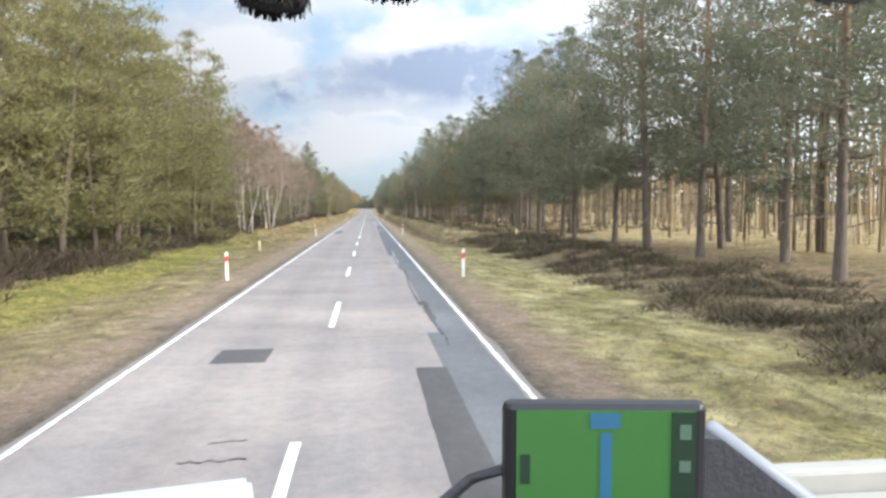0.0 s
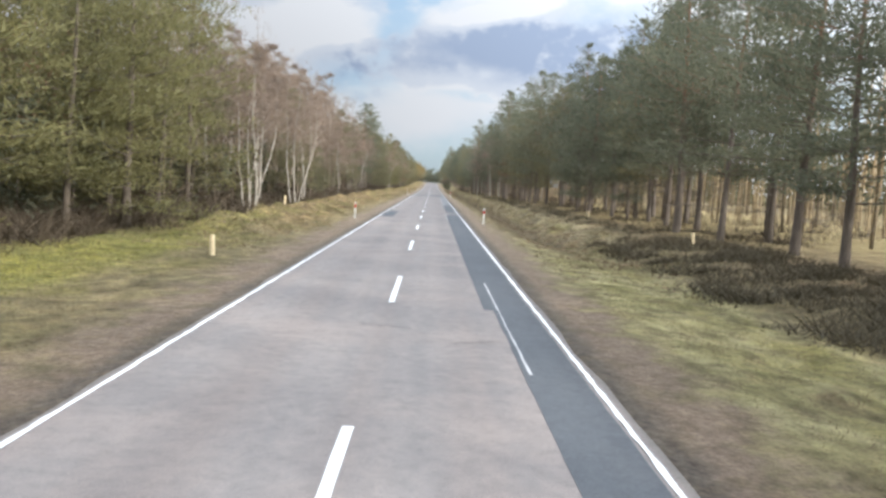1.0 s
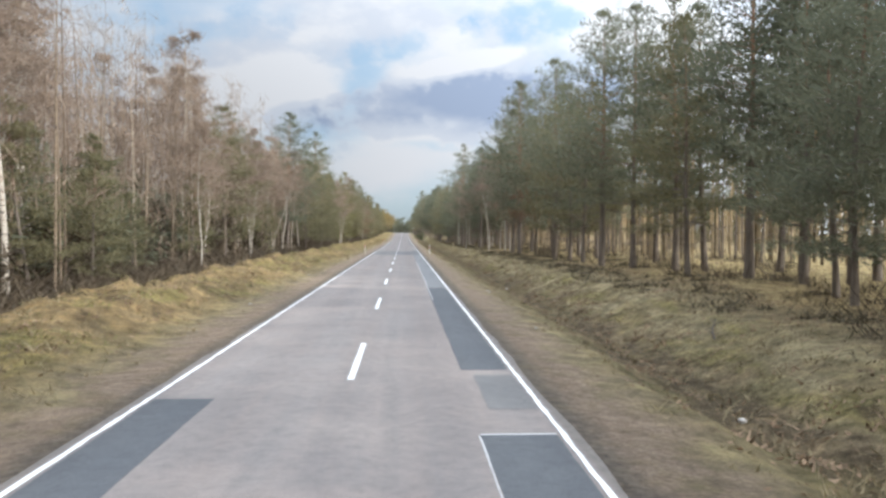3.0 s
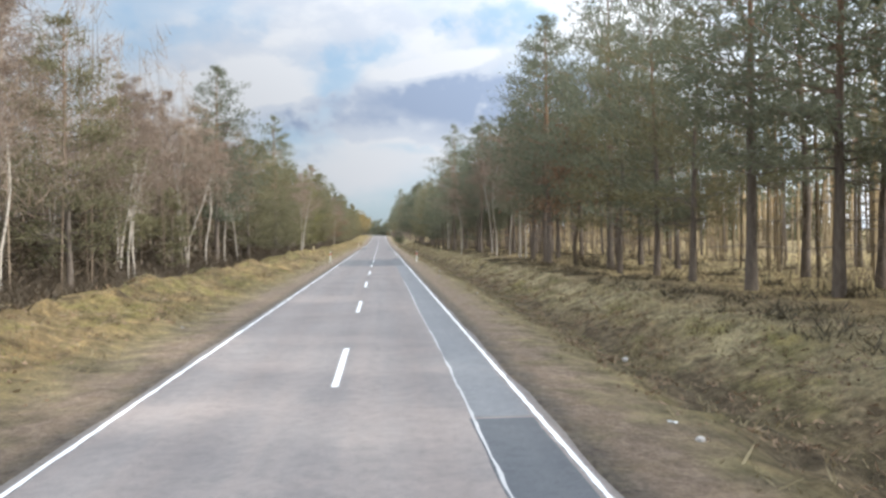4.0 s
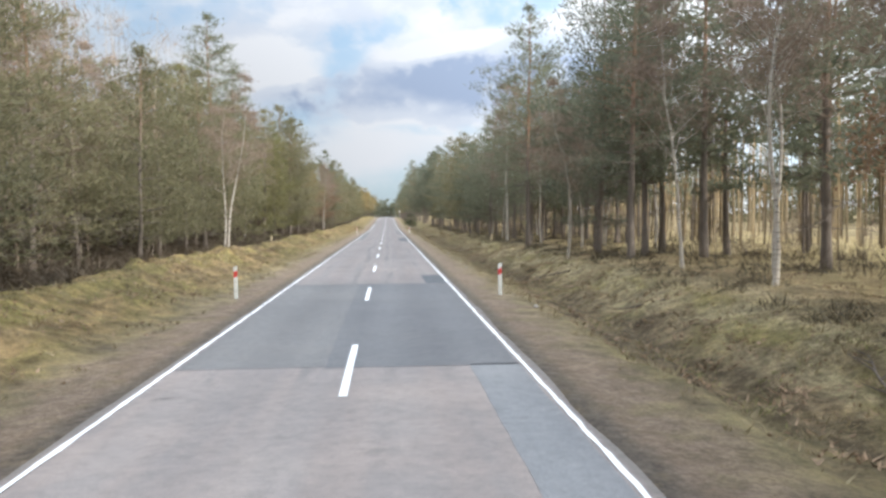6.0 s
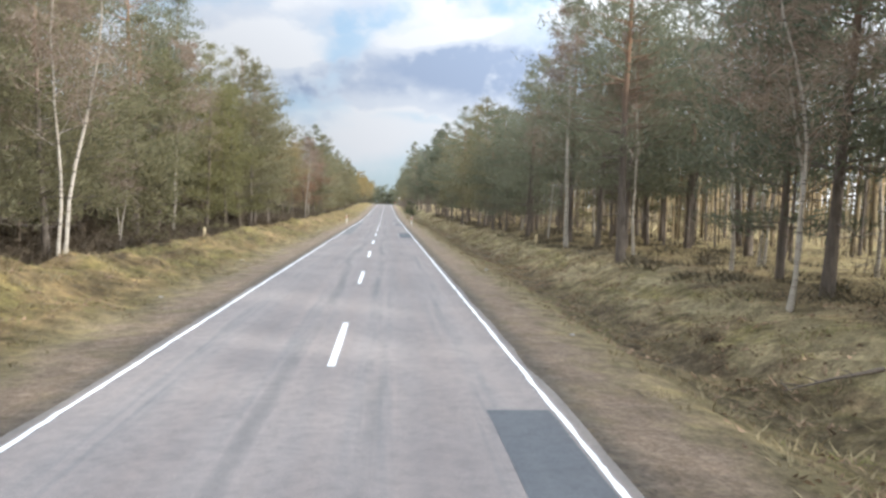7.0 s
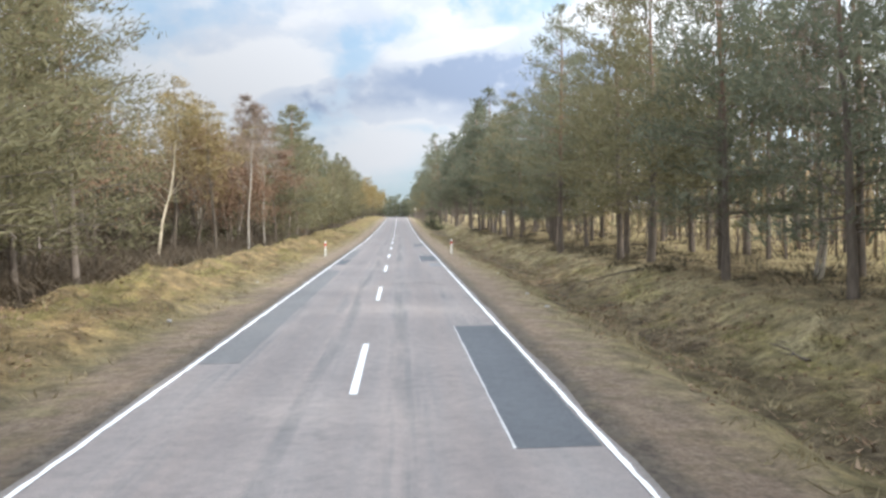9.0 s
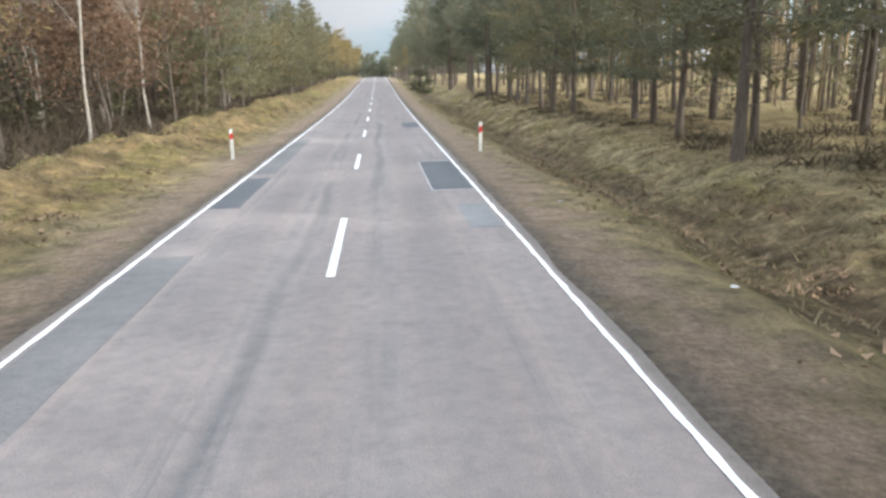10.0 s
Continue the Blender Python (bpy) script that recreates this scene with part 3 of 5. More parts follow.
# ---------------------------------------------------------------- road
def build_road():
    ys = np.concatenate([[-600, -100, -20], np.arange(-10, 330, 0.8), np.arange(332, 520, 4), np.arange(540, 900, 25)])
    prof = [(-1, -0.35), (-1, 0.0), (-0.5, 0.0), (0, 0.0), (0.5, 0.0), (1, 0.0), (1, -0.35)]
    verts, faces = [], []
    for y in ys:
        el = 3.17 + 0.06 * float(wave(np.array(7.0), np.array(y * 2.0), 21)) + 0.02 * float(wave(np.array(1.0), np.array(y * 9.0), 22))
        er = 3.17 + 0.06 * float(wave(np.array(17.0), np.array(y * 2.0), 23)) + 0.02 * float(wave(np.array(1.0), np.array(y * 9.0), 24))
        for px, pz in prof:
            verts.append((px * (er if px > 0 else el), y, pz + float(grade(y))))
    n = len(prof)
    for j in range(len(ys) - 1):
        for i in range(n - 1):
            faces.append((j * n + i, j * n + i + 1, j * n + n + i + 1, j * n + n + i))
    ob = new("road", mesh_of("road", verts, faces, M_ROAD))
    return tagged(ob, "straight two-lane road of worn, patched grey asphalt", "road", kind="structure")


road = build_road()


def strip(name, x0, x1, y0, y1, z, material, seed, ragged=0.03, step=0.5, thick=0.003, wander=0.0):
    """A thin laid strip along the road with slightly ragged edges."""
    r = np.random.RandomState(seed)
    ys = np.linspace(y0, y1, max(2, int((y1 - y0) / step) + 1))
    a = x0 + r.uniform(-ragged, ragged, len(ys)) + wander * np.sin(ys * 0.35 + seed)
    b = x1 + r.uniform(-ragged, ragged, len(ys)) + wander * np.sin(ys * 0.35 + seed)
    verts, faces = [], []
    for p, q, y, g in zip(a, b, ys, grade(ys)):
        verts += [(p, y, z + g), (q, y, z + g), (p, y, z + g - thick), (q, y, z + g - thick)]
    for j in range(len(ys) - 1):
        k = 4 * j
        faces += [(k, k + 1, k + 5, k + 4), (k + 2, k, k + 4, k + 6), (k + 1, k + 3, k + 7, k + 5)]
    k = 4 * (len(ys) - 1)
    faces += [(0, 2, 3, 1), (k, k + 1, k + 3, k + 2)]
    return part(name, mesh_of(name, verts, faces, material), road)


def build_markings():
    seed = 40
    for side in (-1, 1):
        for k in range(36):
            y0 = -40 + 20 * k
            seed += 1
            strip("edge_line", side * 3.0 - 0.033, side * 3.0 + 0.033, y0, y0 + 19.995, 0.012, M_PAINT, seed, 0.013, 0.3)
    for k in range(-3, 50):
        y1 = 20.6 + 12 * k
        seed += 1
        strip("centre_dash", -0.06, 0.06, y1 - 4.2, y1, 0.012, M_PAINT, seed, 0.004, 0.7)


def build_patches():
    dark = [(-1.85, -0.93, 12.95, 14.13), (1.55, 2.05, 3.0, 12.17), (2.12, 2.92, 30.9, 40.0), (1.92, 2.92, 40.004, 84.85), (2.02, 2.92, 89.3, 110.0),
            (-2.92, -2.02, 77.6, 87.0), (2.12, 2.93, 178.1, 182.0), (1.97, 2.93, 229.7, 238.7), (1.95, 2.93, 263.8, 269.8),
            (-2.93, -2.3, 262.3, 267.0), (2.0, 2.92, 286.0, 290.0)]
    for i, (x0, x1, y0, y1) in enumerate(dark):
        strip("asphalt_patch", x0, x1, y0, y1, 0.005, M_PATCH if i > 1 else M_PATCH_OLD, 300 + i, 0.009)
    mid = [(2.0, 2.92, 0.0, 15.4), (2.25, 2.92, 15.404, 30.8), (2.1, 2.92, 110.1, 143.0), (-2.92, -0.44, 162.5, 178.0), (2.06, 2.92, 143.004, 162.49), (2.3, 2.9, 259.3, 261.8),
           (-2.93, -2.2, 235.0, 258.0), (-2.9, -2.3, 268.0, 280.0), (2.2, 2.93, 86.2, 88.8)]
    for i, (x0, x1, y0, y1) in enumerate(mid):
        strip("asphalt_patch", x0, x1, y0, y1, 0.0045 if x0 > 1.9 and y0 < 1 else 0.005, M_PATCH_PALE if 100 < y0 < 150 or 259 < y0 < 260 else M_PATCH_WORN if y0 < 20 else M_PATCH_MID, 340 + i, 0.012)
    strip("asphalt_patch", -0.436, 2.92, 162.4, 178.0, 0.005, M_PATCH_SLATE, 360, 0.012)
    # joints and cracks
    strip("crack", 2.20, 2.25, 14.0, 31.0, 0.0075, M_CRACK, 380, 0.045, 0.22, wander=0.08)
    strip("crack", 2.22, 2.34, 17.0, 20.5, 0.0080, M_CRACK, 381, 0.06, 0.2)
    strip("joint", 2.07, 2.105, 104.0, 142.0, 0.0075, M_GAP, 382, 0.02, 0.3, wander=0.02)
    strip("crack", 2.425, 2.44, 140.0, 149.0, 0.0075, M_CRACK, 384, 0.008, 0.3, wander=0.05)
    for xa, ya, yb in ((1.955, 229.7, 238.7), (1.935, 263.8, 269.8), (1.905, 76.0, 84.8)):
        strip("joint", xa - 0.014, xa + 0.014, ya, yb, 0.0080, M_GAP, int(ya), 0.008, 0.3)
    for xa, xb, ya in ((1.95, 2.93, 263.79), (1.95, 2.93, 269.81), (1.93, 2.92, 84.86)):
        strip("joint", xa, xb, ya - 0.03, ya + 0.03, 0.0080, M_GAP, int(xa * 100 + ya), 0.006, 0.5)
    strip("joint", 2.20, 2.23, 35.0, 44.0, 0.0080, M_GAP, 383, 0.012, 0.4)
    for i, (xa, xb, y, lean) in enumerate([(0.05, 2.1, 249.97, 0.0), (2.0, 2.7, 249.3, -0.4), (-1.3, 1.2, 60.1, 0.25), (-0.95, -0.55, 8.7, 0.1), (-1.15, -0.45, 8.1, 0.05), (-0.4, 0.5, 38.0, -0.2),
                                           (0.3, 1.2, 15.0, 0.1), (-2.3, -1.7, 24.0, 0.2), (1.2, 1.9, 36.7, 0.3), (-2.7, -2.3, 160.5, 0.1), (-2.7, -1.9, 116.0, 0.3), (0.9, 1.9, 212.0, 0.1)]):
        r = np.random.RandomState(400 + i)
        xs = np.linspace(xa, xb, 12)
        yy = y + lean * (xs - xa) / (xb - xa) + r.uniform(-0.05, 0.05, 12)
        w = r.uniform(0.004, 0.017, 12) * (3.2 if y > 240 else 1.3)
        verts = [(x, c - d, 0.009) for x, c, d in zip(xs, yy, w)] + [(x, c + d, 0.009) for x, c, d in zip(xs, yy, w)]
        part("crack", mesh_of("crack", verts, [(j, j + 1, j + 13, j + 12) for j in range(11)], M_CRACK), road)


build_markings()
build_patches()


# ---------------------------------------------------------------- roadside posts
def delineator(x, y, proto=[]):
    m = pose(x, y, float(ground_height(x, y)) - 0.02, 0, 0, random.uniform(-8, 8))
    if proto:
        return copy_thing(proto[0], m @ pose(0, 0, 0, random.uniform(-1.5, 1.5), random.uniform(-1.5, 1.5)))
    base = new("delineator_post")
    tagged(base, "white plastic roadside post with a slanted red band", "post", "roadside delineator posts")
    shape = [(-0.06, -0.045), (0.06, -0.045), (0.045, 0.05), (-0.045, 0.05)]

    def prism(z0, z1, slant0, slant1, grow, material, name):
        bm = bmesh.new()
        lo = [bm.verts.new((a * grow, b * grow, z0 + slant0 * a)) for a, b in shape]
        hi = [bm.verts.new((a * grow, b * grow, z1 + slant1 * a)) for a, b in shape]
        bm.faces.new(lo[::-1])
        bm.faces.new(hi)
        for i in range(4):
            bm.faces.new((lo[i], lo[(i + 1) % 4], hi[(i + 1) % 4], hi[i]))
        bmesh.ops.bevel(bm, geom=[e for e in bm.edges], offset=0.006, segments=1, affect="EDGES")
        return part(name, (bm, material), base)

    prism(0.0, 1.08, 0, 0.25, 1.0, M_POST, "post_body")
    band = prism(0.72, 0.93, 0.5, 0.5, 1.035, M_RED, "red_band")
    bm = bmesh.new()
    box(bm, -0.02, 0.02, -0.055, -0.046, 0.76, 0.90, 0.003)
    part("reflector", (bm, M_REFLECT), band)
    proto.append(base)
    base.matrix_basis = m
    return base


for post_y, right_x, left_x in ((28.2, 4.43, -4.42), (74.7, 4.32, -4.44), (174.3, 4.45, -4.33), (273.2, 4.38, -4.52), (473.0, 4.4, -4.5)):
    delineator(right_x, post_y)
    delineator(left_x, post_y)


def stub_post(x, y, lean):
    bm = bmesh.new()
    bmesh.ops.create_cone(bm, segments=10, radius1=0.085, radius2=0.08, depth=0.75, cap_ends=True, matrix=pose(0, 0, 0.325))
    bmesh.ops.bevel(bm, geom=[e for e in bm.edges if abs(e.verts[0].co.z - e.verts[1].co.z) < 1e-4 and e.verts[0].co.z > 0.5], offset=0.02, segments=2, affect="EDGES")
    ob = part("marker_stub", (bm, M_STUB))
    ob.matrix_basis = pose(x, y, float(ground_height(x, y)) - 0.03, lean, lean * 0.6)
    return tagged(ob, "short pale yellow marker post in the grass", "marker post", "marker stubs beside the road")


for i, (sx, sy) in enumerate([(12.7, 58.0), (12.9, 81.5), (17.2, 57.5), (-6.2, 48.5), (-9.6, 76.5), (-9.9, 217.0), (10.9, 221.0)]):
    stub_post(sx, sy, (-2, 3, 1, -3, 2)[i % 5])

# ---------------------------------------------------------------- trees
def tube(path, radii, sides, verts, faces):
    """Adds a tapering tube along a path."""
    path = [Vector(p) for p in path]
    ring0 = len(verts)
    for i, p in enumerate(path):
        d = (path[min(i + 1, len(path) - 1)] - path[max(i - 1, 0)]).normalized()
        u = d.cross(Vector((0.31, 0.95, 0.05))).normalized() if abs(d.z) > 0.5 else d.cross(Vector((0, 0, 1))).normalized()
        v = d.cross(u)
        for k in range(sides):
            a = 6.2832 * k / sides
            verts.append(tuple(p + (u * math.cos(a) + v * math.sin(a)) * radii[i]))
    for i in range(len(path) - 1):
        for k in range(sides):
            a, b = ring0 + i * sides + k, ring0 + i * sides + (k + 1) % sides
            faces.append((a, b, b + sides, a + sides))


def crooked(rng, start, heading, length, n, bend, lift=0.0):
    pts, d = [Vector(start)], Vector(heading).normalized()
    for _ in range(n):
        d = (d + Vector((rng.gauss(0, bend), rng.gauss(0, bend), rng.gauss(0, bend * 0.6) + lift))).normalized()
        pts.append(pts[-1] + d * (length / n))
    return pts


def at(pts, f):
    f = max(0, min(0.9999, f)) * (len(pts) - 1)
    i = int(f)
    return pts[i].lerp(pts[i + 1], f - i)


def tufts(rng, centre, spread, count, size, thin, verts, faces, up=0.3):
    """Little needle or leaf blades round a point: one triangle each."""
    for _ in range(count):
        c = Vector(centre) + Vector((rng.gauss(0, spread), rng.gauss(0, spread), rng.gauss(0, spread * 0.45)))
        d = Vector((rng.gauss(0, 1), rng.gauss(0, 1), rng.gauss(up, 0.6))).normalized()
        w = d.cross(Vector((rng.gauss(0, 1), rng.gauss(0, 1), rng.gauss(0, 1)))).normalized()
        s = size * rng.uniform(0.6, 1.35)
        i = len(verts)
        verts += [tuple(c - d * s * 0.5 - w * s * thin * 0.5), tuple(c - d * s * 0.4 + w * s * thin * 0.5), tuple(c + d * s * 0.6)]
        faces.append((i, i + 1, i + 2))


def sprays(rng, limb, out, count, size, verts, faces):
    """Needle tufts in a flat plate along a bough, pointing outwards and up."""
    knots = max(2, int(out * 2.6))
    axis = (limb[-1] - limb[0]).normalized()
    across = axis.cross(Vector((0, 0, 1))).normalized()
    for q in range(knots):
        g = 0.28 + 0.72 * (q + rng.random()) / knots
        c = at(limb, g) + across * rng.gauss(0, 0.24 * out * (1.15 - 0.6 * g)) + Vector((0, 0, rng.gauss(0.06, 0.09)))
        wide, flat = 0.13 + 0.07 * out, 0.07 + 0.025 * out
        for _ in range(max(1, count // knots)):
            p = c + Vector((rng.gauss(0, wide), rng.gauss(0, wide), rng.gauss(0, flat)))
            d = (axis * 0.7 + Vector((rng.gauss(0, 0.8), rng.gauss(0, 0.8), rng.gauss(0.45, 0.5)))).normalized()
            w = d.cross(Vector((rng.gauss(0, 1), rng.gauss(0, 1), rng.gauss(0, 1)))).normalized()
            s = size * rng.uniform(0.6, 1.35)
            i = len(verts)
            verts += [tuple(p - d * s * 0.5 - w * s * 0.08), tuple(p - d * s * 0.3 + w * s * 0.11), tuple(p + d * s * 0.6)]
            faces.append((i, i + 1, i + 2))


def tree_thing(name, label, trunk, crown, bark, leaf, group):
    base = new(name)
    tagged(base, label, "tree", group)
    part("trunk", mesh_of(name + "_trunk", trunk[0], trunk[1], bark, True), base)
    part("crown", mesh_of(name + "_crown", crown[0], crown[1], leaf), base)
    return base


def pine(seed, height, clear, reach, blades, size, label, leaf=None, whorls=None, bark=None, dead=True, thick=0.0118, name="pine_tree"):
    grown = name == "pine_tree"
    rng = random.Random(seed)
    tv, tf, cv, cf = [], [], [], []
    stem = crooked(rng, (0, 0, -0.3), (rng.gauss(0, 0.03), rng.gauss(0, 0.03), 1), height, 9, 0.025, 0.03)
    r0 = height * thick
    tube(stem, [r0 * (1.25 if i == 0 else 1 - 0.93 * i / 9) for i in range(10)], 8, tv, tf)
    n = whorls or int((height - clear) / 0.75)
    limbs = []
    for k in range(n):
        f = k / max(1, n - 1)
        z = clear + (height - clear) * f * 0.97
        if grown:
            out = reach * (1.0 - f ** 1.8) ** 0.8 * (0.68 + 0.32 * min(1, f * 4)) * rng.uniform(0.85, 1.12) + 0.35
        else:
            out = reach * (1.0 - f) ** 0.62 * (0.62 + 0.38 * min(1, f * 5)) + 0.35
        for j in range(rng.choice((3, 4, 4, 5))):
            a = rng.uniform(0, 6.283)
            p = at(stem, (z + 0.3 + rng.uniform(-0.25, 0.25)) / height)
            rise = 0.05 + 0.55 * f + rng.gauss(0, 0.12)
            limb = crooked(rng, p, (math.cos(a), math.sin(a), rise), out * rng.uniform(0.65, 1.15), 2, 0.10, 0.03)
            limbs.append((limb, out, f))
            tube(limb, [r0 * 0.24 * (1 - 0.75 * f) * (1 - 0.85 * i / 2) for i in range(3)], 3, tv, tf)
    if dead:
        for k in range(int(clear * 2.6)):
            a = rng.uniform(0, 6.283)
            p = at(stem, (rng.uniform(1.8, clear + 1.5)) / height)
            limb = crooked(rng, p, (math.cos(a), math.sin(a), rng.gauss(0.05, 0.2)), rng.uniform(0.6, 3.4), 2, 0.15, -0.02)
            tube(limb, [0.028, 0.018, 0.004], 3, tv, tf)
            for g in (0.35, 0.6, 0.8, 1.0):
                tufts(rng, at(limb, g), 0.22, 3, 0.8, 0.03, tv, tf, 0.1)
    total = sum(o for _, o, _ in limbs)
    for limb, out, f in limbs:
        sprays(rng, limb, out, max(4, int(blades * out / total)), size, cv, cf)
    tufts(rng, stem[-1], 0.25, max(6, blades // 90), size, 0.2, cv, cf, 1.0)
    if clear < 1.0:
        # dense low skirt round the stem
        for q in range(70):
            p = at(stem, rng.uniform(0.05, 0.6)) + Vector((rng.gauss(0, 0.45), rng.gauss(0, 0.45), 0))
            tufts(rng, p, 0.35, 8, size, 0.22, cv, cf, 0.25)
    return tree_thing(name, label, (tv, tf), (cv, cf), bark or M_PINEBARK, leaf or M_PINE, "roadside trees")


def broadleaf(seed, height, spread, blades, size, label, bark, leaf, stems=1, thin=0.055, low=0.35, lean=0.06, name="birch_tree", thick=0.0064, branches=26, lift=0.10, bend=0.085):
    """Birch or oak: crooked stems, rising limbs, twigs."""
    rng = random.Random(seed)
    tv, tf, cv, cf = [], [], [], []
    for s in range(stems):
        h = height * rng.uniform(0.82, 1.0)
        a0 = rng.uniform(0, 6.283)
        k = 0.0 if stems == 1 else 0.16
        stem = crooked(rng, (0.18 * s * math.cos(a0), 0.18 * s * math.sin(a0), -0.3), (k * math.cos(a0) + rng.gauss(0, lean), k * math.sin(a0) + rng.gauss(0, lean), 1), h, 10, bend, 0.06)
        r0 = h * thick
        tube(stem, [r0 * (1.3 if i == 0 else 1 - 0.92 * i / 10) for i in range(11)], 7, tv, tf)
        for b in range(branches // stems):
            f = low + (0.97 - low) * rng.random() ** 0.85
            a = rng.uniform(0, 6.283)
            out = spread * (1.15 - f) * rng.uniform(0.6, 1.2)
            limb = crooked(rng, at(stem, f), (math.cos(a), math.sin(a), 0.75 + rng.gauss(0, 0.25)), out, 3, 0.16, lift)
            rb = r0 * 0.30 * (1.1 - f)
            tube(limb, [rb * (1 - 0.85 * i / 3) for i in range(4)], 3, tv, tf)
            for w in range(3):
                a2 = a + rng.gauss(0, 0.9)
                twig = crooked(rng, at(limb, rng.uniform(0.3, 0.9)), (math.cos(a2), math.sin(a2), rng.gauss(0.5, 0.3)), out * 0.55, 1, 0.16, 0.06)
                tube(twig, [rb * 0.33, rb * 0.06], 3, tv, tf)
                c = max(2, int(blades / branches / 4))
                for g in (0.35, 0.7, 1.0):
                    tufts(rng, at(twig, g), 0.12 * out + 0.06, max(1, c // 2), size, thin, cv, cf, 0.6)
            tufts(rng, at(limb, 0.95), 0.14 * out + 0.06, max(2, int(blades / branches / 4)), size, thin, cv, cf, 0.7)
    return tree_thing(name, label, (tv, tf), (cv, cf), bark, leaf, "roadside trees")


PROTO = {
    "pine": [pine(11, 17.0, 4.2, 4.7, 6800, 0.38, "tall Scots pine with a dark green crown and bare lower trunk"),
             pine(12, 15.5, 3.4, 4.8, 6800, 0.38, "Scots pine with long drooping boughs and dead lower twigs"),
             pine(13, 18.0, 5.0, 4.4, 6500, 0.38, "tall Scots pine with a reddish upper trunk and open crown"),
             pine(14, 14.0, 2.4, 4.4, 6500, 0.37, "middle-sized Scots pine with boughs reaching low")],
    "back": [pine(15, 17.0, 4.6, 3.9, 2600, 0.62, "Scots pine of the second row, its dark crown meeting its neighbours"),
             pine(16, 16.0, 4.0, 3.8, 2600, 0.62, "Scots pine behind the wood's edge with a broad dark crown")],
    "young": [pine(21, 10.0, 1.6, 2.9, 5200, 0.34, "young yellow-green pine branched almost to the ground", M_YOUNG, dead=False, name="young_pine"),
              pine(22, 12.0, 2.4, 3.1, 5500, 0.35, "young pine with a pointed yellow-green crown", M_YOUNG, dead=False, name="young_pine"),
              pine(23, 7.0, 0.5, 2.5, 4000, 0.32, "low bushy young pine at the wood's edge", M_YOUNG, dead=False, name="young_pine")],
    "birch": [broadleaf(41, 14.0, 3.8, 2400, 0.55, "leafless silver birch with a white trunk and fine brown twigs", M_BIRCH, M_TWIG, branches=34),
              broadleaf(42, 12.5, 3.6, 2400, 0.55, "leafless birch with three white leaning stems", M_BIRCH, M_TWIG, stems=3, lean=0.09, branches=36),
              broadleaf(43, 15.0, 3.8, 2400, 0.55, "tall leafless birch with a slightly crooked white trunk", M_BIRCH, M_TWIG, lean=0.10, branches=34),
              broadleaf(44, 11.5, 3.2, 2100, 0.5, "twin-stemmed young birch, bare but for its twigs", M_BIRCH, M_TWIG, stems=2, branches=32),
              broadleaf(45, 16.0, 3.6, 2300, 0.55, "stout straight silver birch with dark-flecked white bark", M_BIRCH, M_TWIG, lean=0.015, thick=0.0098, branches=30, bend=0.03, low=0.4)],
    "oak": [broadleaf(51, 10.0, 4.6, 2200, 0.20, "oak still holding its withered red-brown leaves", M_OAKBARK, M_OAK, thin=0.6, low=0.18, name="oak_tree", thick=0.013, branches=38, lift=0.04),
            broadleaf(52, 8.0, 4.0, 1900, 0.20, "small oak with withered brown leaves among the pines", M_OAKBARK, M_OAK, thin=0.6, low=0.15, name="oak_tree", thick=0.012, branches=34, lift=0.04)],
    "bud": [broadleaf(61, 13.0, 4.4, 2300, 0.34, "bare broadleaf tree with budding twigs tinted sun-gold", M_OAKBARK, M_BUD, thin=0.15, low=0.22, name="broadleaf_tree", thick=0.011, branches=40),
            broadleaf(62, 11.0, 4.2, 2100, 0.34, "bare broadleaf tree with crooked limbs and buds", M_OAKBARK, M_BUD, thin=0.15, low=0.20, name="broadleaf_tree", thick=0.012, branches=38, lean=0.12)],
    "gold": [broadleaf(63, 12.5, 5.0, 1300, 0.34, "crooked bare tree with a pale trunk catching the sun", M_PALEBARK, M_BUD, thin=0.12, low=0.25, name="broadleaf_tree", thick=0.0105, branches=32, lean=0.10)],
    "edge": [pine(24, 12.5, 0.7, 3.1, 8200, 0.24, "dense yellow-green pine with boughs down to the grass", M_EDGE, bark=M_OAKBARK, dead=False, name="young_pine"),
             pine(25, 11.5, 1.8, 3.0, 8000, 0.24, "tall young pine of the wood's edge, yellow-green and full", M_EDGE, bark=M_OAKBARK, dead=False, name="young_pine")],
    "dense": [pine(27, 12.5, 2.2, 4.2, 8800, 0.28, "full olive pine with layered boughs and dead lower twigs", M_YOUNG, whorls=19, name="young_pine"),
              pine(28, 11.0, 1.5, 4.0, 8400, 0.28, "dense olive pine, its lowest boughs brushing the heather", M_YOUNG, whorls=18, name="young_pine")],
    "low": [pine(17, 11.0, 1.9, 3.6, 5600, 0.33, "middle-aged dark pine with boughs hanging low over the bank"),
            pine(18, 12.5, 2.3, 3.7, 5600, 0.34, "full-crowned olive pine of the younger stand", M_YOUNG)],
    "farbud": [broadleaf(64, 11.0, 4.2, 700, 0.6, "bare tree with sun-gold tinted twigs far along the road", M_OAKBARK, M_BUD, thin=0.15, low=0.20, name="broadleaf_tree", thick=0.012, branches=24, lean=0.08)],
    "far": [pine(26, 11.0, 1.4, 3.0, 1900, 0.52, "yellow-green pine far along the road", M_YOUNG, dead=False, name="young_pine")],
    "spruce": [pine(71, 5.6, 0.1, 2.1, 3800, 0.25, "dense dark evergreen standing alone by the roadside", M_SPRUCE, 18, dead=False, name="spruce_tree")],
}
USED = set()
STANDING = []


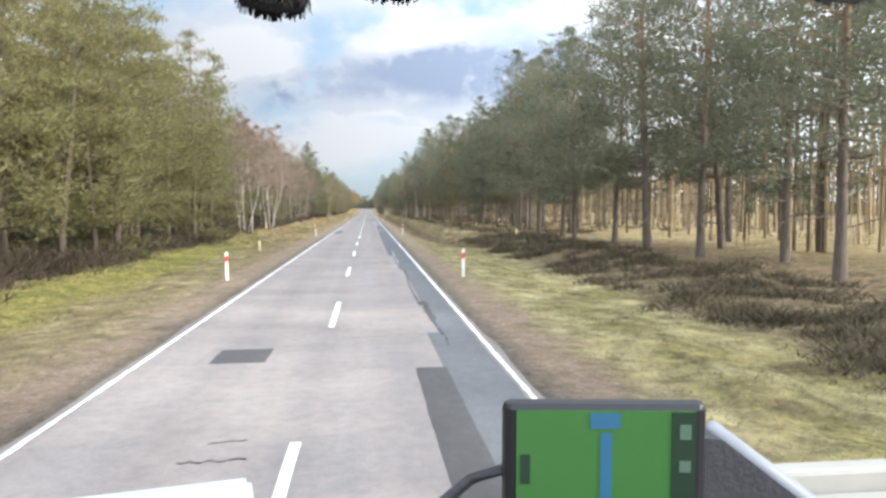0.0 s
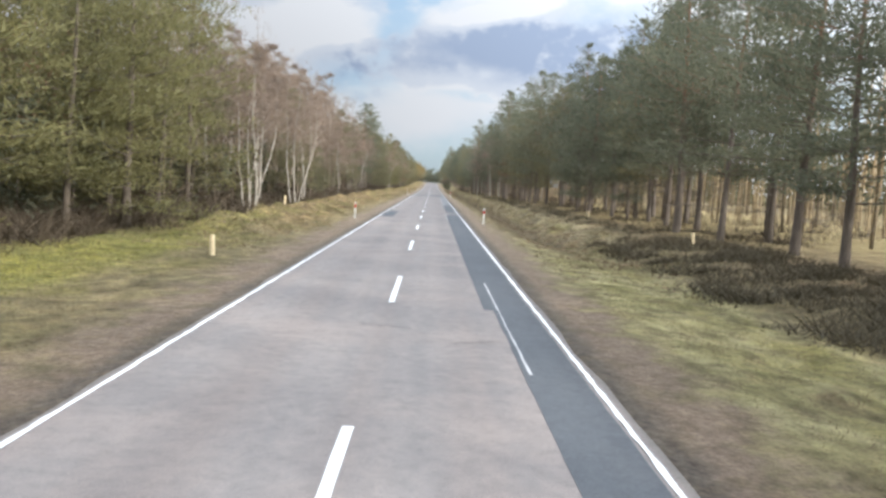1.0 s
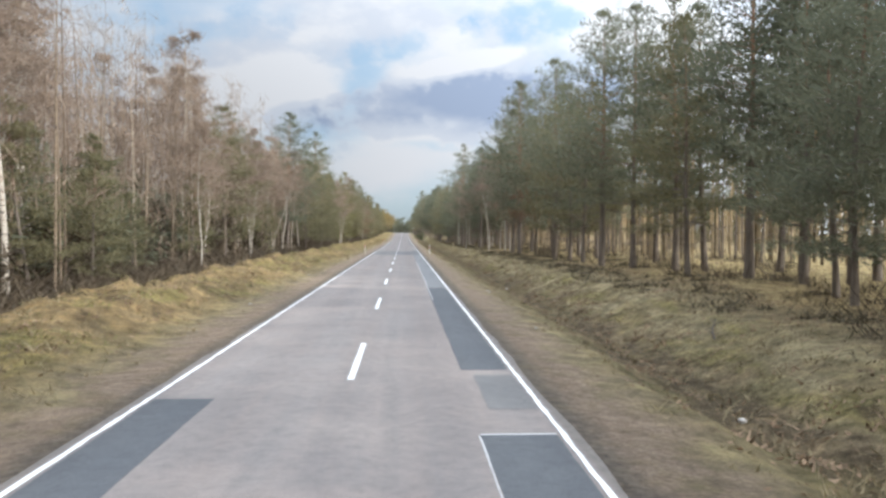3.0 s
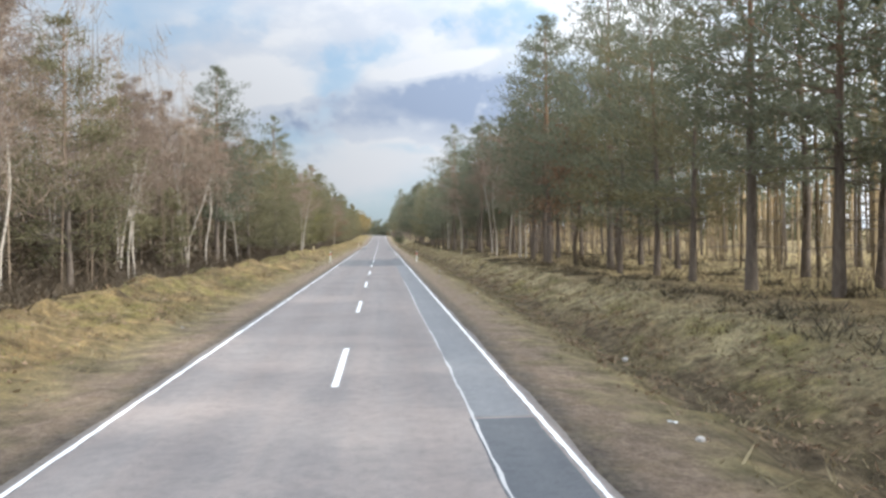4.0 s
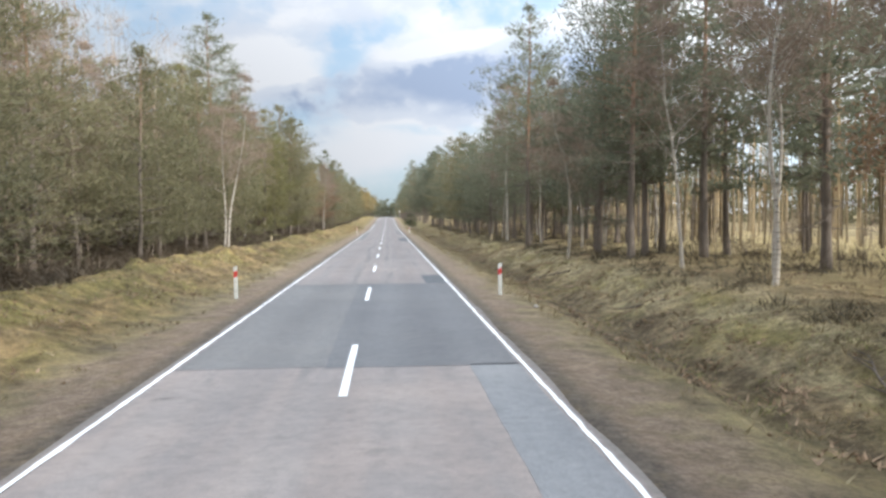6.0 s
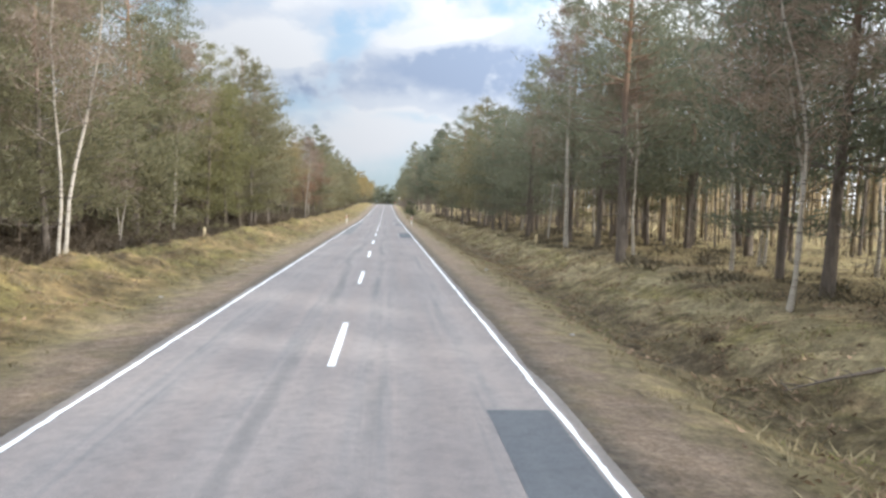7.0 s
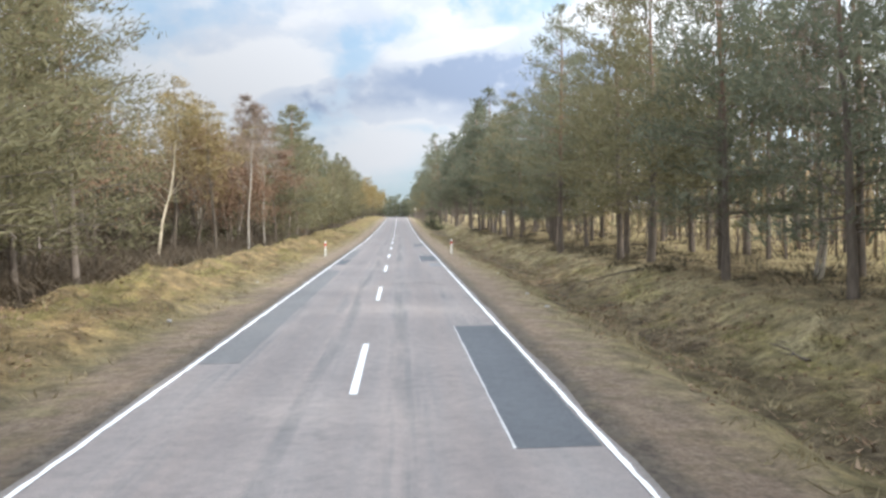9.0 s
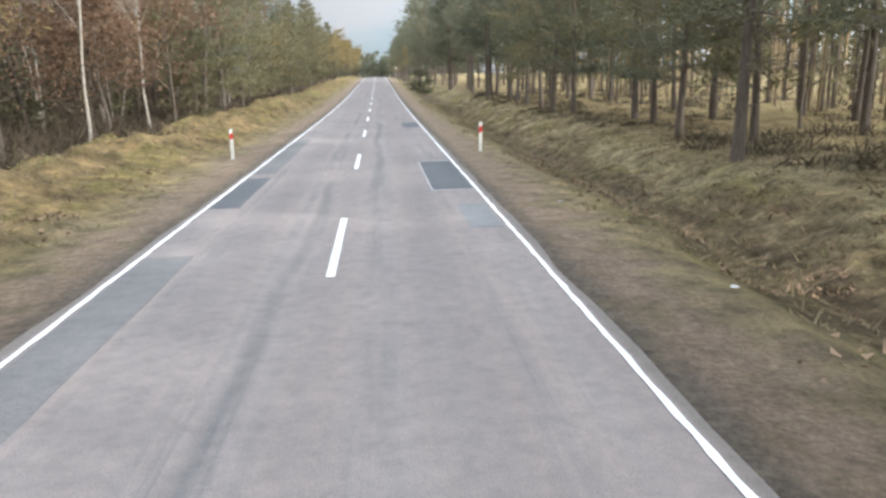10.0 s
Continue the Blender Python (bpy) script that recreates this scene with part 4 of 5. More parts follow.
def plant(kind, x, y, scale=1.0, pick=None, turn=None):
    protos = PROTO[kind]
    i = random.randrange(len(protos)) if pick is None else pick
    src = protos[i]
    s = scale * random.uniform(0.93, 1.07)
    m = pose(x, y, float(ground_height(x, y)), random.gauss(0, 0.8), random.gauss(0, 0.8), random.uniform(0, 360) if turn is None else turn)
    STANDING.append((x, y))
    if src.name not in USED:
        USED.add(src.name)
        src.matrix_basis = m @ Matrix.Scale(s, 4)
        return src
    ob = copy_thing(src, m)
    ob.scale = (s, s, s)
    return ob


def free(x, y, room):
    return all((x - a) ** 2 + (y - b) ** 2 > room * room for a, b in STANDING)


random.seed(5)


def choose(y, table):
    mix = next((m for limit, m in table if y < limit), table[-1][1])
    v = random.random() * sum(w for _, w in mix)
    for kind, w in mix:
        v -= w
        if v <= 0:
            return kind
    return mix[0][0]


# single trees that stand out
for kind, pick, x, y, s in [
        ("pine", 1, 19.7, 37.7, 1.1), ("pine", 0, 15.5, 54.3, 0.9), ("pine", 3, 15.2, 50.2, 0.95), ("pine", 1, 18.5, 63.0, 1.0), ("pine", 0, 14.8, 66.5, 1.05), ("pine", 1, 18.0, 78.2, 1.0),
        ("pine", 0, 18.6, 88.5, 1.0), ("pine", 2, 20.9, 82.3, 1.0), ("pine", 1, 16.9, 90.0, 1.0), ("pine", 0, 20.6, 98.6, 1.0), ("pine", 3, 18.8, 107.0, 1.05), ("pine", 2, 17.8, 119.7, 1.0),
        ("pine", 0, 20.5, 127.0, 1.0), ("oak", 0, 15.0, 152.0, 1.1), ("oak", 1, 16.6, 171.0, 0.9), ("pine", 1, 19.4, 144.0, 1.0), ("pine", 0, 18.9, 149.2, 0.95), ("birch", 4, 13.8, 167.0, 0.95), ("birch", 2, 14.5, 167.8, 0.95), ("birch", 2, 14.2, 174.4, 1.0),
        ("birch", 0, 13.2, 180.0, 0.95), ("pine", 2, 12.6, 184.8, 0.95), ("birch", 3, 10.8, 190.2, 0.95), ("birch", 0, 13.1, 208.0, 0.95), ("pine", 2, 11.5, 205.2, 1.0), ("birch", 4, 11.6, 215.6, 1.0),
        ("pine", 0, 14.3, 218.2, 0.9), ("birch", 0, 12.6, 225.0, 0.95), ("pine", 3, 11.9, 229.0, 0.95), ("pine", 3, 16.0, 245.0, 0.95), ("pine", 3, 11.6, 245.4, 0.9), ("birch", 3, 14.3, 244.8, 0.9),
        ("pine", 2, 10.7, 266.3, 0.85), ("pine", 3, 12.0, 273.5, 0.85), ("pine", 3, 12.2, 289.5, 0.85),
        ("birch", 0, -9.8, 68.8, 0.85), ("birch", 1, -11.1, 73.0, 0.95), ("birch", 2, -12.9, 80.1, 0.95), ("birch", 1, -9.9, 82.0, 0.9), ("birch", 3, -10.4, 87.0, 0.95), ("birch", 0, -14.0, 86.0, 1.0),
        ("birch", 0, -11.7, 121.4, 0.8), ("birch", 2, -13.2, 128.0, 0.95), ("birch", 3, -14.9, 144.5, 1.0), ("birch", 1, -12.5, 151.6, 0.9), ("birch", 0, -15.7, 150.0, 1.0), ("birch", 0, -15.8, 182.5, 1.05),
        ("birch", 2, -18.0, 183.0, 1.0), ("birch", 3, -9.7, 197.2, 1.05), ("birch", 3, -12.4, 210.0, 0.55), ("edge", 0, -12.2, 227.0, 1.2), ("gold", 0, -15.2, 270.4, 1.0), ("oak", 0, -18.5, 262.5, 1.25), ("oak", 1, -19.5, 269.0, 1.5), ("bud", 0, -21.0, 275.0, 1.15), ("oak", 0, -17.2, 279.0, 1.2), ("oak", 1, -12.6, 282.0, 1.0), ("bud", 1, -22.0, 266.0, 1.1),
        ("oak", 0, -14.5, 277.0, 1.0), ("pine", 2, -10.4, 301.2, 0.72), ("birch", 0, -12.7, 315.0, 0.9), ("dense", 0, -11.6, 243.0, 1.05), ("dense", 1, -12.8, 248.0, 1.1), ("edge", 1, -11.4, 235.0, 1.15), ("pine", 0, -12.5, 160.0, 0.92), ("dense", 0, -13.2, 134.0, 1.0), ("pine", 2, -14.5, 170.0, 0.8)]:
    plant(kind, x, y, s, pick)
for kind, pick, x, y, s in [("low", 1, 17.5, 222.5, 1.15), ("back", 0, 20.5, 227.0, 0.95), ("back", 1, 22.5, 234.0, 0.95), ("pine", 1, 18.8, 215.0, 0.95), ("back", 0, 24.0, 219.0, 1.0)]:
    plant(kind, x, y, s, pick)
plant("spruce", 7.4, 361, 0.8, 0).scale = (1.45, 1.45, 0.66)

# mixes of the wood's edge along the road
RIGHT_MIX = [(60, [("pine", 1)]), (125, [("pine", 5), ("low", 3)]), (150, [("pine", 5), ("low", 3)]), (182, [("pine", 6), ("birch", 2), ("low", 3)]), (195, [("pine", 7), ("birch", 2), ("low", 3)]),
             (232, [("pine", 7), ("birch", 2), ("low", 4)]), (300, [("low", 10), ("pine", 3), ("birch", 1)]), (405, [("low", 7), ("pine", 3)]), (432, [("none", 1)]), (999, [("pine", 3), ("farbud", 2)])]
LEFT_EDGE = [(66, [("edge", 1)]), (108, [("young", 3), ("birch", 3)]), (125, [("birch", 2), ("young", 4)]),
             (150, [("dense", 4), ("young", 2), ("birch", 3)]), (198, [("dense", 5), ("young", 2), ("birch", 3)]), (215, [("dense", 6), ("edge", 2), ("young", 1)]), (250, [("dense", 6), ("edge", 2), ("birch", 1)]),
             (300, [("bud", 3), ("oak", 2), ("birch", 1), ("young", 2)]), (330, [("far", 5), ("farbud", 2)]), (400, [("far", 5), ("farbud", 2)]), (999, [("farbud", 6), ("far", 1)])]
LEFT_INNER = [(62, [("young", 5), ("edge", 2), ("bud", 2), ("oak", 1)]), (130, [("birch", 9), ("bud", 1)]), (160, [("birch", 5), ("young", 2)]), (200, [("birch", 5), ("young", 4)]), (215, [("young", 5), ("edge", 2), ("birch", 1)]),
              (250, [("young", 4), ("bud", 2), ("pine", 2)]), (300, [("bud", 5), ("oak", 3), ("birch", 2)]), (330, [("far", 3), ("farbud", 3), ("back", 2)]), (400, [("far", 3), ("farbud", 3), ("back", 2)]), (999, [("farbud", 6), ("back", 1)])]
# extra pines out of view, added to dapple the start of the road
for y in (-22, -13, -5, 3, 10):
    plant("pine", 17.0 + (y % 3), y, 0.95)
y, k = 17.0, 0
while y < 525:
    k += 1
    random.seed(5000 + k)
    step = random.uniform(4.4, 6.0) if y < 60 else random.uniform(3.9, 5.6) if 126 < y < 150 else random.uniform(3.2, 5.0) if y < 200 else random.uniform(3.5, 5.4)
    near = np.interp(y, [0, 60, 120, 165, 330, 400, 520], [15.5, 16.0, 15.8, 12.4, 11.8, 8.5, 7.0])
    high = np.interp(y, [0, 65, 80, 140, 200, 260, 480], [1.0, 1.0, 1.12, 1.1, 0.98, 0.85, 0.85])
    x, inner, chance, deep = random.uniform(near - 0.6, near + 2.2), random.uniform(near + 4, near + 9), random.random(), random.random()
    kind = choose(y, RIGHT_MIX)
    if kind != "none" and free(x, y, 2.6):
        plant(kind if y < 300 or kind == "farbud" else "back", x, y, high if kind != "low" else 1.08)
    if kind != "none" and free(inner, y + 1.5, 2.4) and chance < (0.2 if y < 58 else 0.35 if y < 90 else 0.85 if y < 130 else 0.6 if y < 165 else 0.85 if y < 200 else 0.75 if y < 235 else 0.45):
        plant("birch" if 140 < y < 232 and chance < 0.3 else "back", inner, y + 1.5, high)
    if 100 < y < 192 and deep < 0.2:
        plant("back", random.uniform(near + 8, near + 14), y + 0.5, high)
    y += step
y, k = 14.0, 0
while y < 525:
    k += 1
    random.seed(9000 + k)
    step = random.uniform(2.4, 3.6) if y < 60 else random.uniform(2.8, 4.3) if y < 300 else 5.0
    tall = np.interp(y, [0, 60, 76, 195, 212, 242, 252, 480], [1.36, 1.34, 1.02, 1.0, 1.25, 1.25, 1.1, 1.05])
    x = -random.uniform(10.0, 12.4) - float(np.interp(y, [0, 66, 225, 245], [2.4, 1.7, 1.7, 0])) + float(np.interp(y, [330, 420, 520], [0, 2.5, 3.5]))
    inner, grown = -random.uniform(14.6, 18.5), random.random()
    if free(x, y, 2.0) and not 252 < y < 271:
        kind = choose(y, LEFT_EDGE)
        plant(kind, x, y, tall * (0.45 + 0.35 * grown if kind == "young" and 55 < y < 205 else 0.85 + 0.2 * grown if y < 66 else 0.75 + 0.3 * grown))
    if free(inner, y + 1.5, 2.2) and not 254 < y < 270:
        plant(choose(y, LEFT_INNER), inner, y + 1.5, tall * float(np.interp(y, [76, 90, 125, 145, 192, 208], [1.0, 1.2, 1.2, 1.12, 1.1, 1.0])))
    y += step


# ---------------------------------------------------------------- the wood behind the edge
def stand(name, label, spots, seed, low, high, blades, size, bark, leaf, crown_from, width, thick=0.09):
    """Many slender trees too far in to tell apart: stems in one mesh, boughs in another."""
    rng = random.Random(seed)
    tv, tf, cv, cf = [], [], [], []
    for x, y in spots:
        z, h = float(ground_height(x, y)) - 0.2, rng.uniform(low, high)
        lx, ly, r = rng.gauss(0, 0.35), rng.gauss(0, 0.35), thick * rng.uniform(0.6, 1.3)
        tube([(x, y, z), (x + lx * 0.4, y + ly * 0.4, z + h * 0.5), (x + lx, y + ly, z + h)], [r, r * 0.7, r * 0.1], 5, tv, tf)
        for k in range(blades // 4):
            f = crown_from + (1 - crown_from) * rng.random()
            out = width * (1.1 - f) * rng.random() ** 0.5
            a = rng.uniform(0, 6.283)
            tufts(rng, (x + lx * f + out * math.cos(a), y + ly * f + out * math.sin(a), z + h * f), 0.3, 4, size, 0.22 if leaf is not M_TWIG else 0.04, cv, cf, 0.3 if leaf is not M_TWIG else 1.2)
    base = new(name)
    tagged(base, label, "trees", kind="stuff")
    part("trunks", mesh_of(name + "_trunks", tv, tf, bark), base)
    part("boughs", mesh_of(name + "_boughs", cv, cf, leaf), base)
    return base


def spread(rng, n, x0, x1, y0, y1):
    spots = [(rng.uniform(x0, x1), rng.uniform(y0, y1)) for _ in range(n)]
    return [(x, y) for x, y in spots if not (-16.5 < x < -9 and 246 < y < 276)]


rng = random.Random(77)
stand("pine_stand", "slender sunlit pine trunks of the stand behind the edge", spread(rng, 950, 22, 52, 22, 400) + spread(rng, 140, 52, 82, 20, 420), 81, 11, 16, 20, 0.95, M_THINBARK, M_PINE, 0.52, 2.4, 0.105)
stand("inner_pines", "pines behind the front row, their crowns closing the gaps", spread(rng, 40, 23, 36, 126, 200) + spread(rng, 110, 17, 32, 200, 330), 95, 11, 15, 130, 0.62, M_PINEBARK, M_PINE, 0.36, 3.4, 0.11)
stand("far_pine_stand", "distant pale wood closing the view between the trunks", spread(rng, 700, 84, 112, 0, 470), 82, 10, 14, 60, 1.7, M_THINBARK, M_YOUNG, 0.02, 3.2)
stand("birch_stand", "dense leafless birch thicket behind the wood's edge", spread(rng, 690, -32, -12.5, 64, 203), 83, 11.5, 16, 150, 0.8, M_BIRCHLET, M_TWIG, 0.26, 2.8, 0.045)
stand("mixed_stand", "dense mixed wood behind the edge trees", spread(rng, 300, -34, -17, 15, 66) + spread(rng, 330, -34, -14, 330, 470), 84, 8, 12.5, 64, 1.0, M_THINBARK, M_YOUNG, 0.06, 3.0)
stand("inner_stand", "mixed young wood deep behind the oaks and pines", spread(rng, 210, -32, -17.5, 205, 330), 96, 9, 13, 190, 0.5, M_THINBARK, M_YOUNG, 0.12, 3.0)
stand("far_left_stand", "dark wood closing the view beyond the edge trees", spread(rng, 520, -60, -33, -30, 500), 85, 9, 13, 48, 1.8, M_PINEBARK, M_PINE, 0.02, 3.4)
stand("road_end_wood", "far wood closing the view at the road's end", spread(rng, 240, -42, 42, 535, 560), 86, 6, 11, 110, 1.7, M_PINEBARK, M_PINE, 0.03, 3.6)
stand("right_saplings", "low saplings and bare bushes under the edge pines", [p for p in spread(rng, 260, 17, 40, 0, 330)], 87, 1.2, 3.4, 40, 0.7, M_OAKBARK, M_TWIG, 0.05, 1.1, 0.02)
stand("right_thicket", "dark low pines crowding behind the younger edge", spread(rng, 36, 19, 34, 228, 402), 90, 4.5, 9.5, 150, 0.8, M_PINEBARK, M_YOUNG, 0.2, 2.3, 0.06)
stand("left_thicket", "dark low pines crowding under the birches", spread(rng, 55, -19, -14.5, 62, 132) + spread(rng, 36, -18, -14.5, 14, 60), 89, 3.0, 7.0, 260, 0.5, M_PINEBARK, M_PINE, 0.12, 1.9, 0.04)
stand("left_saplings", "low pines and bushes filling the foot of the wood's edge", spread(rng, 60, -18, -14, 60, 330) + spread(rng, 30, -18, -14, 12, 60), 88, 2.0, 6.0, 150, 0.55, M_OAKBARK, M_YOUNG, 0.25, 1.5, 0.03)


stand("brown_stand", "tangle of bare brown broadleaf trees deep in the wood", spread(rng, 150, -31, -16.8, 205, 345) + spread(rng, 130, -31, -16, 64, 205), 91, 6, 11.5, 230, 0.6, M_OAKBARK, M_HEATH, 0.05, 3.2, 0.06)
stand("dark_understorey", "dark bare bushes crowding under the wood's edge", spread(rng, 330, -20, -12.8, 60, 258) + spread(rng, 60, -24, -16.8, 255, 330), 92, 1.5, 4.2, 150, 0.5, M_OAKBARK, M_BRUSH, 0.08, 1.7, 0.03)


# ---------------------------------------------------------------- undergrowth
def blades(name, label, category, spots, height, wide, leaf, seed, lean=0.5):
    """Upright blades of grass or twigs, one triangle each."""
    r = np.random.RandomState(seed)
    n = len(spots)
    z = ground_height(spots[:, 0], spots[:, 1]) - 0.02
    a, h = r.uniform(0, 6.283, n), height * spots[:, 2] * r.uniform(0.45, 1.4, n)
    w = wide * r.uniform(0.6, 1.4, n)
    base = np.c_[spots[:, :2], z]
    side = np.c_[np.cos(a), np.sin(a), np.zeros(n)] * w[:, None]
    tip = base + np.c_[r.normal(0, lean, n) * h, r.normal(0, lean, n) * h, h]
    verts = np.stack([base - side, base + side, tip], 1).reshape(-1, 3)
    faces = np.arange(3 * n).reshape(-1, 3)
    ob = new(name, mesh_of(name, verts.tolist(), faces.tolist(), leaf))
    return tagged(ob, label, category, kind="stuff")


def clumped(seed, n, x0, x1, y0, y1, clumps, size, dome=False):
    """Spots gathered into clumps over a stretch of ground, and how high each may grow."""
    r = np.random.RandomState(seed)
    c = np.c_[r.uniform(x0, x1, clumps), r.uniform(y0, y1, clumps)]
    s = size * r.uniform(0.5, 1.5, clumps)
    i = r.randint(0, clumps, n)
    off = r.normal(0, 1, (n, 2))
    p = c[i] + off * s[i][:, None]
    grow = np.exp(-0.45 * (off ** 2).sum(1)) * (0.5 + s[i] / size * 0.6) if dome else np.ones(n)
    keep = np.abs(p[:, 0]) > 4.4
    return np.c_[p, grow][keep]


verge = np.concatenate([clumped(1, 54000, 4.8, 13.5, -2, 330, 3600, 0.2, True), clumped(2, 24000, -9.8, -4.7, -2, 330, 1900, 0.2, True)])
blades("verge_grass", "short dry winter grass on the verges", "grass", verge[verge[:, 1] > 50], 0.17, 0.02, M_GRASS, 11, 0.9)
mown = np.concatenate([clumped(51, 26000, 4.8, 9.5, -2, 52, 2600, 0.25), clumped(52, 22000, -9.8, -4.7, -2, 52, 2200, 0.25)])
blades("mown_grass", "short pale mown grass beside the road", "grass", mown, 0.07, 0.008, M_GRASS, 19, 0.9)
moss = np.concatenate([clumped(3, 22000, -11.8, -7.6, 5, 62, 420, 0.42), clumped(4, 16000, -9.5, -6.0, 60, 330, 500, 0.4), clumped(5, 9000, 6, 11, 120, 330, 300, 0.4)])
blades("green_grass", "yellow-green mossy grass along the wood's edge", "grass", moss, 0.10, 0.013, M_MOSS, 12, 0.8)
dark_heath = np.concatenate([clumped(7, 70000, -14.0, -10.0, 60, 330, 1300, 0.55, True), clumped(70, 16000, -15.2, -11.8, 10, 60, 260, 0.55, True)])
blades("dark_heather", "dense dark heather in the hollow behind the bank", "heather", dark_heath, 0.8, 0.034, M_BRUSH, 15, 1.1)
heath = np.concatenate([clumped(61, 15000, 10.6, 13.4, 58, 330, 260, 0.42, True), clumped(6, 38000, 8.8, 15.0, 8, 62, 230, 0.5, True), clumped(8, 26000, 11.5, 22, 60, 330, 420, 0.55, True)])
blades("heather", "dark brown heather scrub along the wood's edge", "heather", heath, 0.36, 0.026, M_HEATH, 13, 1.0)
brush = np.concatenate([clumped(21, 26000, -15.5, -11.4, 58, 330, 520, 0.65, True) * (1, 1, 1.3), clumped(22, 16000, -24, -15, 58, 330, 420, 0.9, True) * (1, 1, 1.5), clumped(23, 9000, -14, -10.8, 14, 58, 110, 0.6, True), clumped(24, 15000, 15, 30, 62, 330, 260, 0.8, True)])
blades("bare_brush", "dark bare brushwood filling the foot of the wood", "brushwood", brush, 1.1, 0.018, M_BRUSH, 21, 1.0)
tussock = np.concatenate([clumped(15, 16000, 6.5, 13, 50, 330, 520, 0.22, True), clumped(16, 14000, -10, -6, 50, 330, 480, 0.22, True)])
blades("grass_tussocks", "withered straw-coloured grass tussocks on the banks", "grass", tussock, 0.17, 0.02, M_GRASS, 16, 0.8)
litter = np.concatenate([clumped(9, 40000, 5.6, 15, 45, 320, 1500, 0.6), clumped(10, 18000, -11, -5.2, 50, 320, 900, 0.6)])
blades("fallen_leaves", "dry brown leaves lying in the ditch and under the trees", "leaves", litter, 0.055, 0.055, M_DEADLEAF, 14, 1.1)
scrub = np.concatenate([clumped(17, 26000, 5.8, 9.6, 50, 325, 900, 0.28, True), clumped(18, 14000, -10.5, -5.6, 55, 325, 700, 0.26, True)])
blades("ditch_scrub", "low withered brown weeds in the ditch and on the bank", "weeds", scrub, 0.13, 0.025, M_DEADLEAF, 18, 1.1)


# ---------------------------------------------------------------- stones, litter and fallen wood on the verges
M_STONE = plain("field_stone", (0.36, 0.335, 0.30), 0.9, vary=0.3, scale=14, relief=0.6)
M_SCRAP = plain("dirty_white_scrap", (0.46, 0.45, 0.42), 0.7, vary=0.25, scale=18)
M_DEADWOOD = bark_material("dead_wood", (0.15, 0.122, 0.098), (0.21, 0.172, 0.135), 3.0)


def field_stone(x, y, size, seed):
    rng = random.Random(seed)
    bm = bmesh.new()
    bmesh.ops.create_icosphere(bm, subdivisions=2, radius=size, matrix=Matrix.Diagonal((1.0, rng.uniform(0.7, 1.1), rng.uniform(0.5, 0.75), 1)))
    for v in bm.verts:
        v.co *= 1 + 0.2 * noise.noise(v.co * (2.2 / size) + Vector((seed, 0, 0)))
    ob = part("field_stone", (bm, M_STONE))
    ob.matrix_basis = pose(x, y, float(ground_height(x, y)) + size * 0.25, 0, 0, rng.uniform(0, 360))
    return tagged(ob, "small weathered grey stone lying on the sandy shoulder", "stone", "stones on the shoulder")


def scrap(x, y, size, seed):
    """A crumpled sheet with real thickness."""
    rng = random.Random(seed)
    bm = bmesh.new()
    bmesh.ops.create_grid(bm, x_segments=6, y_segments=5, size=size)
    for v in bm.verts:
        v.co.z = 0.35 * size * noise.noise(v.co * (1.8 / size) + Vector((seed * 3.1, 0, 0)))
        v.co.x *= rng.uniform(0.8, 1.15)
    bmesh.ops.solidify(bm, geom=bm.faces[:], thickness=0.004)
    ob = part("litter_scrap", (bm, M_SCRAP))
    ob.matrix_basis = pose(x, y, float(ground_height(x, y)) + size * 0.28, rng.uniform(-12, 12), rng.uniform(-12, 12), rng.uniform(0, 360))
    return tagged(ob, "crumpled dirty white litter lying on the verge", "litter", "litter on the verge")


def fallen_branch(x, y, length, turn, seed):
    rng = random.Random(seed)
    v, f = [], []
    main = crooked(rng, (0, 0, 0), (1, rng.gauss(0, 0.1), 0.03), length, 6, 0.14)
    main = [Vector((p.x, p.y, p.z * 0.35)) for p in main]
    tube(main, [0.045 - 0.006 * i for i in range(7)], 6, v, f)
    for g in (0.3, 0.5, 0.65, 0.8, 0.95):
        a = rng.choice((-1, 1)) * rng.uniform(0.5, 1.2)
        twig = crooked(rng, at(main, g), (math.cos(a), math.sin(a), rng.uniform(0.05, 0.4)), length * rng.uniform(0.15, 0.32), 3, 0.2)
        tube(twig, [0.02, 0.014, 0.009, 0.003], 4, v, f)
    ob = part("fallen_branch", mesh_of("fallen_branch", v, f, M_DEADWOOD, True))
    ends = [float(ground_height(x + g * length * math.cos(radians(turn)), y + g * length * math.sin(radians(turn)))) for g in (0.0, 0.9)]
    ob.matrix_basis = pose(x, y, ends[0] + 0.03, 0, -math.degrees(math.atan2(ends[1] - ends[0], length * 0.9)), turn)
    return tagged(ob, "dead grey-brown branch lying in the rough grass", "branch", "fallen branches")


for i, (x, y, size) in enumerate([(4.7, 96.0, 0.06), (4.9, 109.0, 0.07), (5.2, 133.0, 0.05), (4.6, 147.0, 0.06), (5.0, 171.0, 0.07), (4.8, 188.0, 0.05), (5.1, 203.5, 0.08), (4.7, 226.0, 0.06), (5.0, 246.0, 0.07), (4.6, 262.0, 0.06),
                                  (-4.8, 103.0, 0.06), (-5.1, 122.0, 0.05), (-4.7, 158.0, 0.07), (-5.2, 193.0, 0.06), (-4.9, 214.0, 0.05), (-5.3, 241.0, 0.08), (-4.8, 257.0, 0.06), (6.6, 70.0, 0.09), (6.9, 88.0, 0.08), (7.0, 118.0, 0.1)]):
    field_stone(x, y, size, 700 + i)
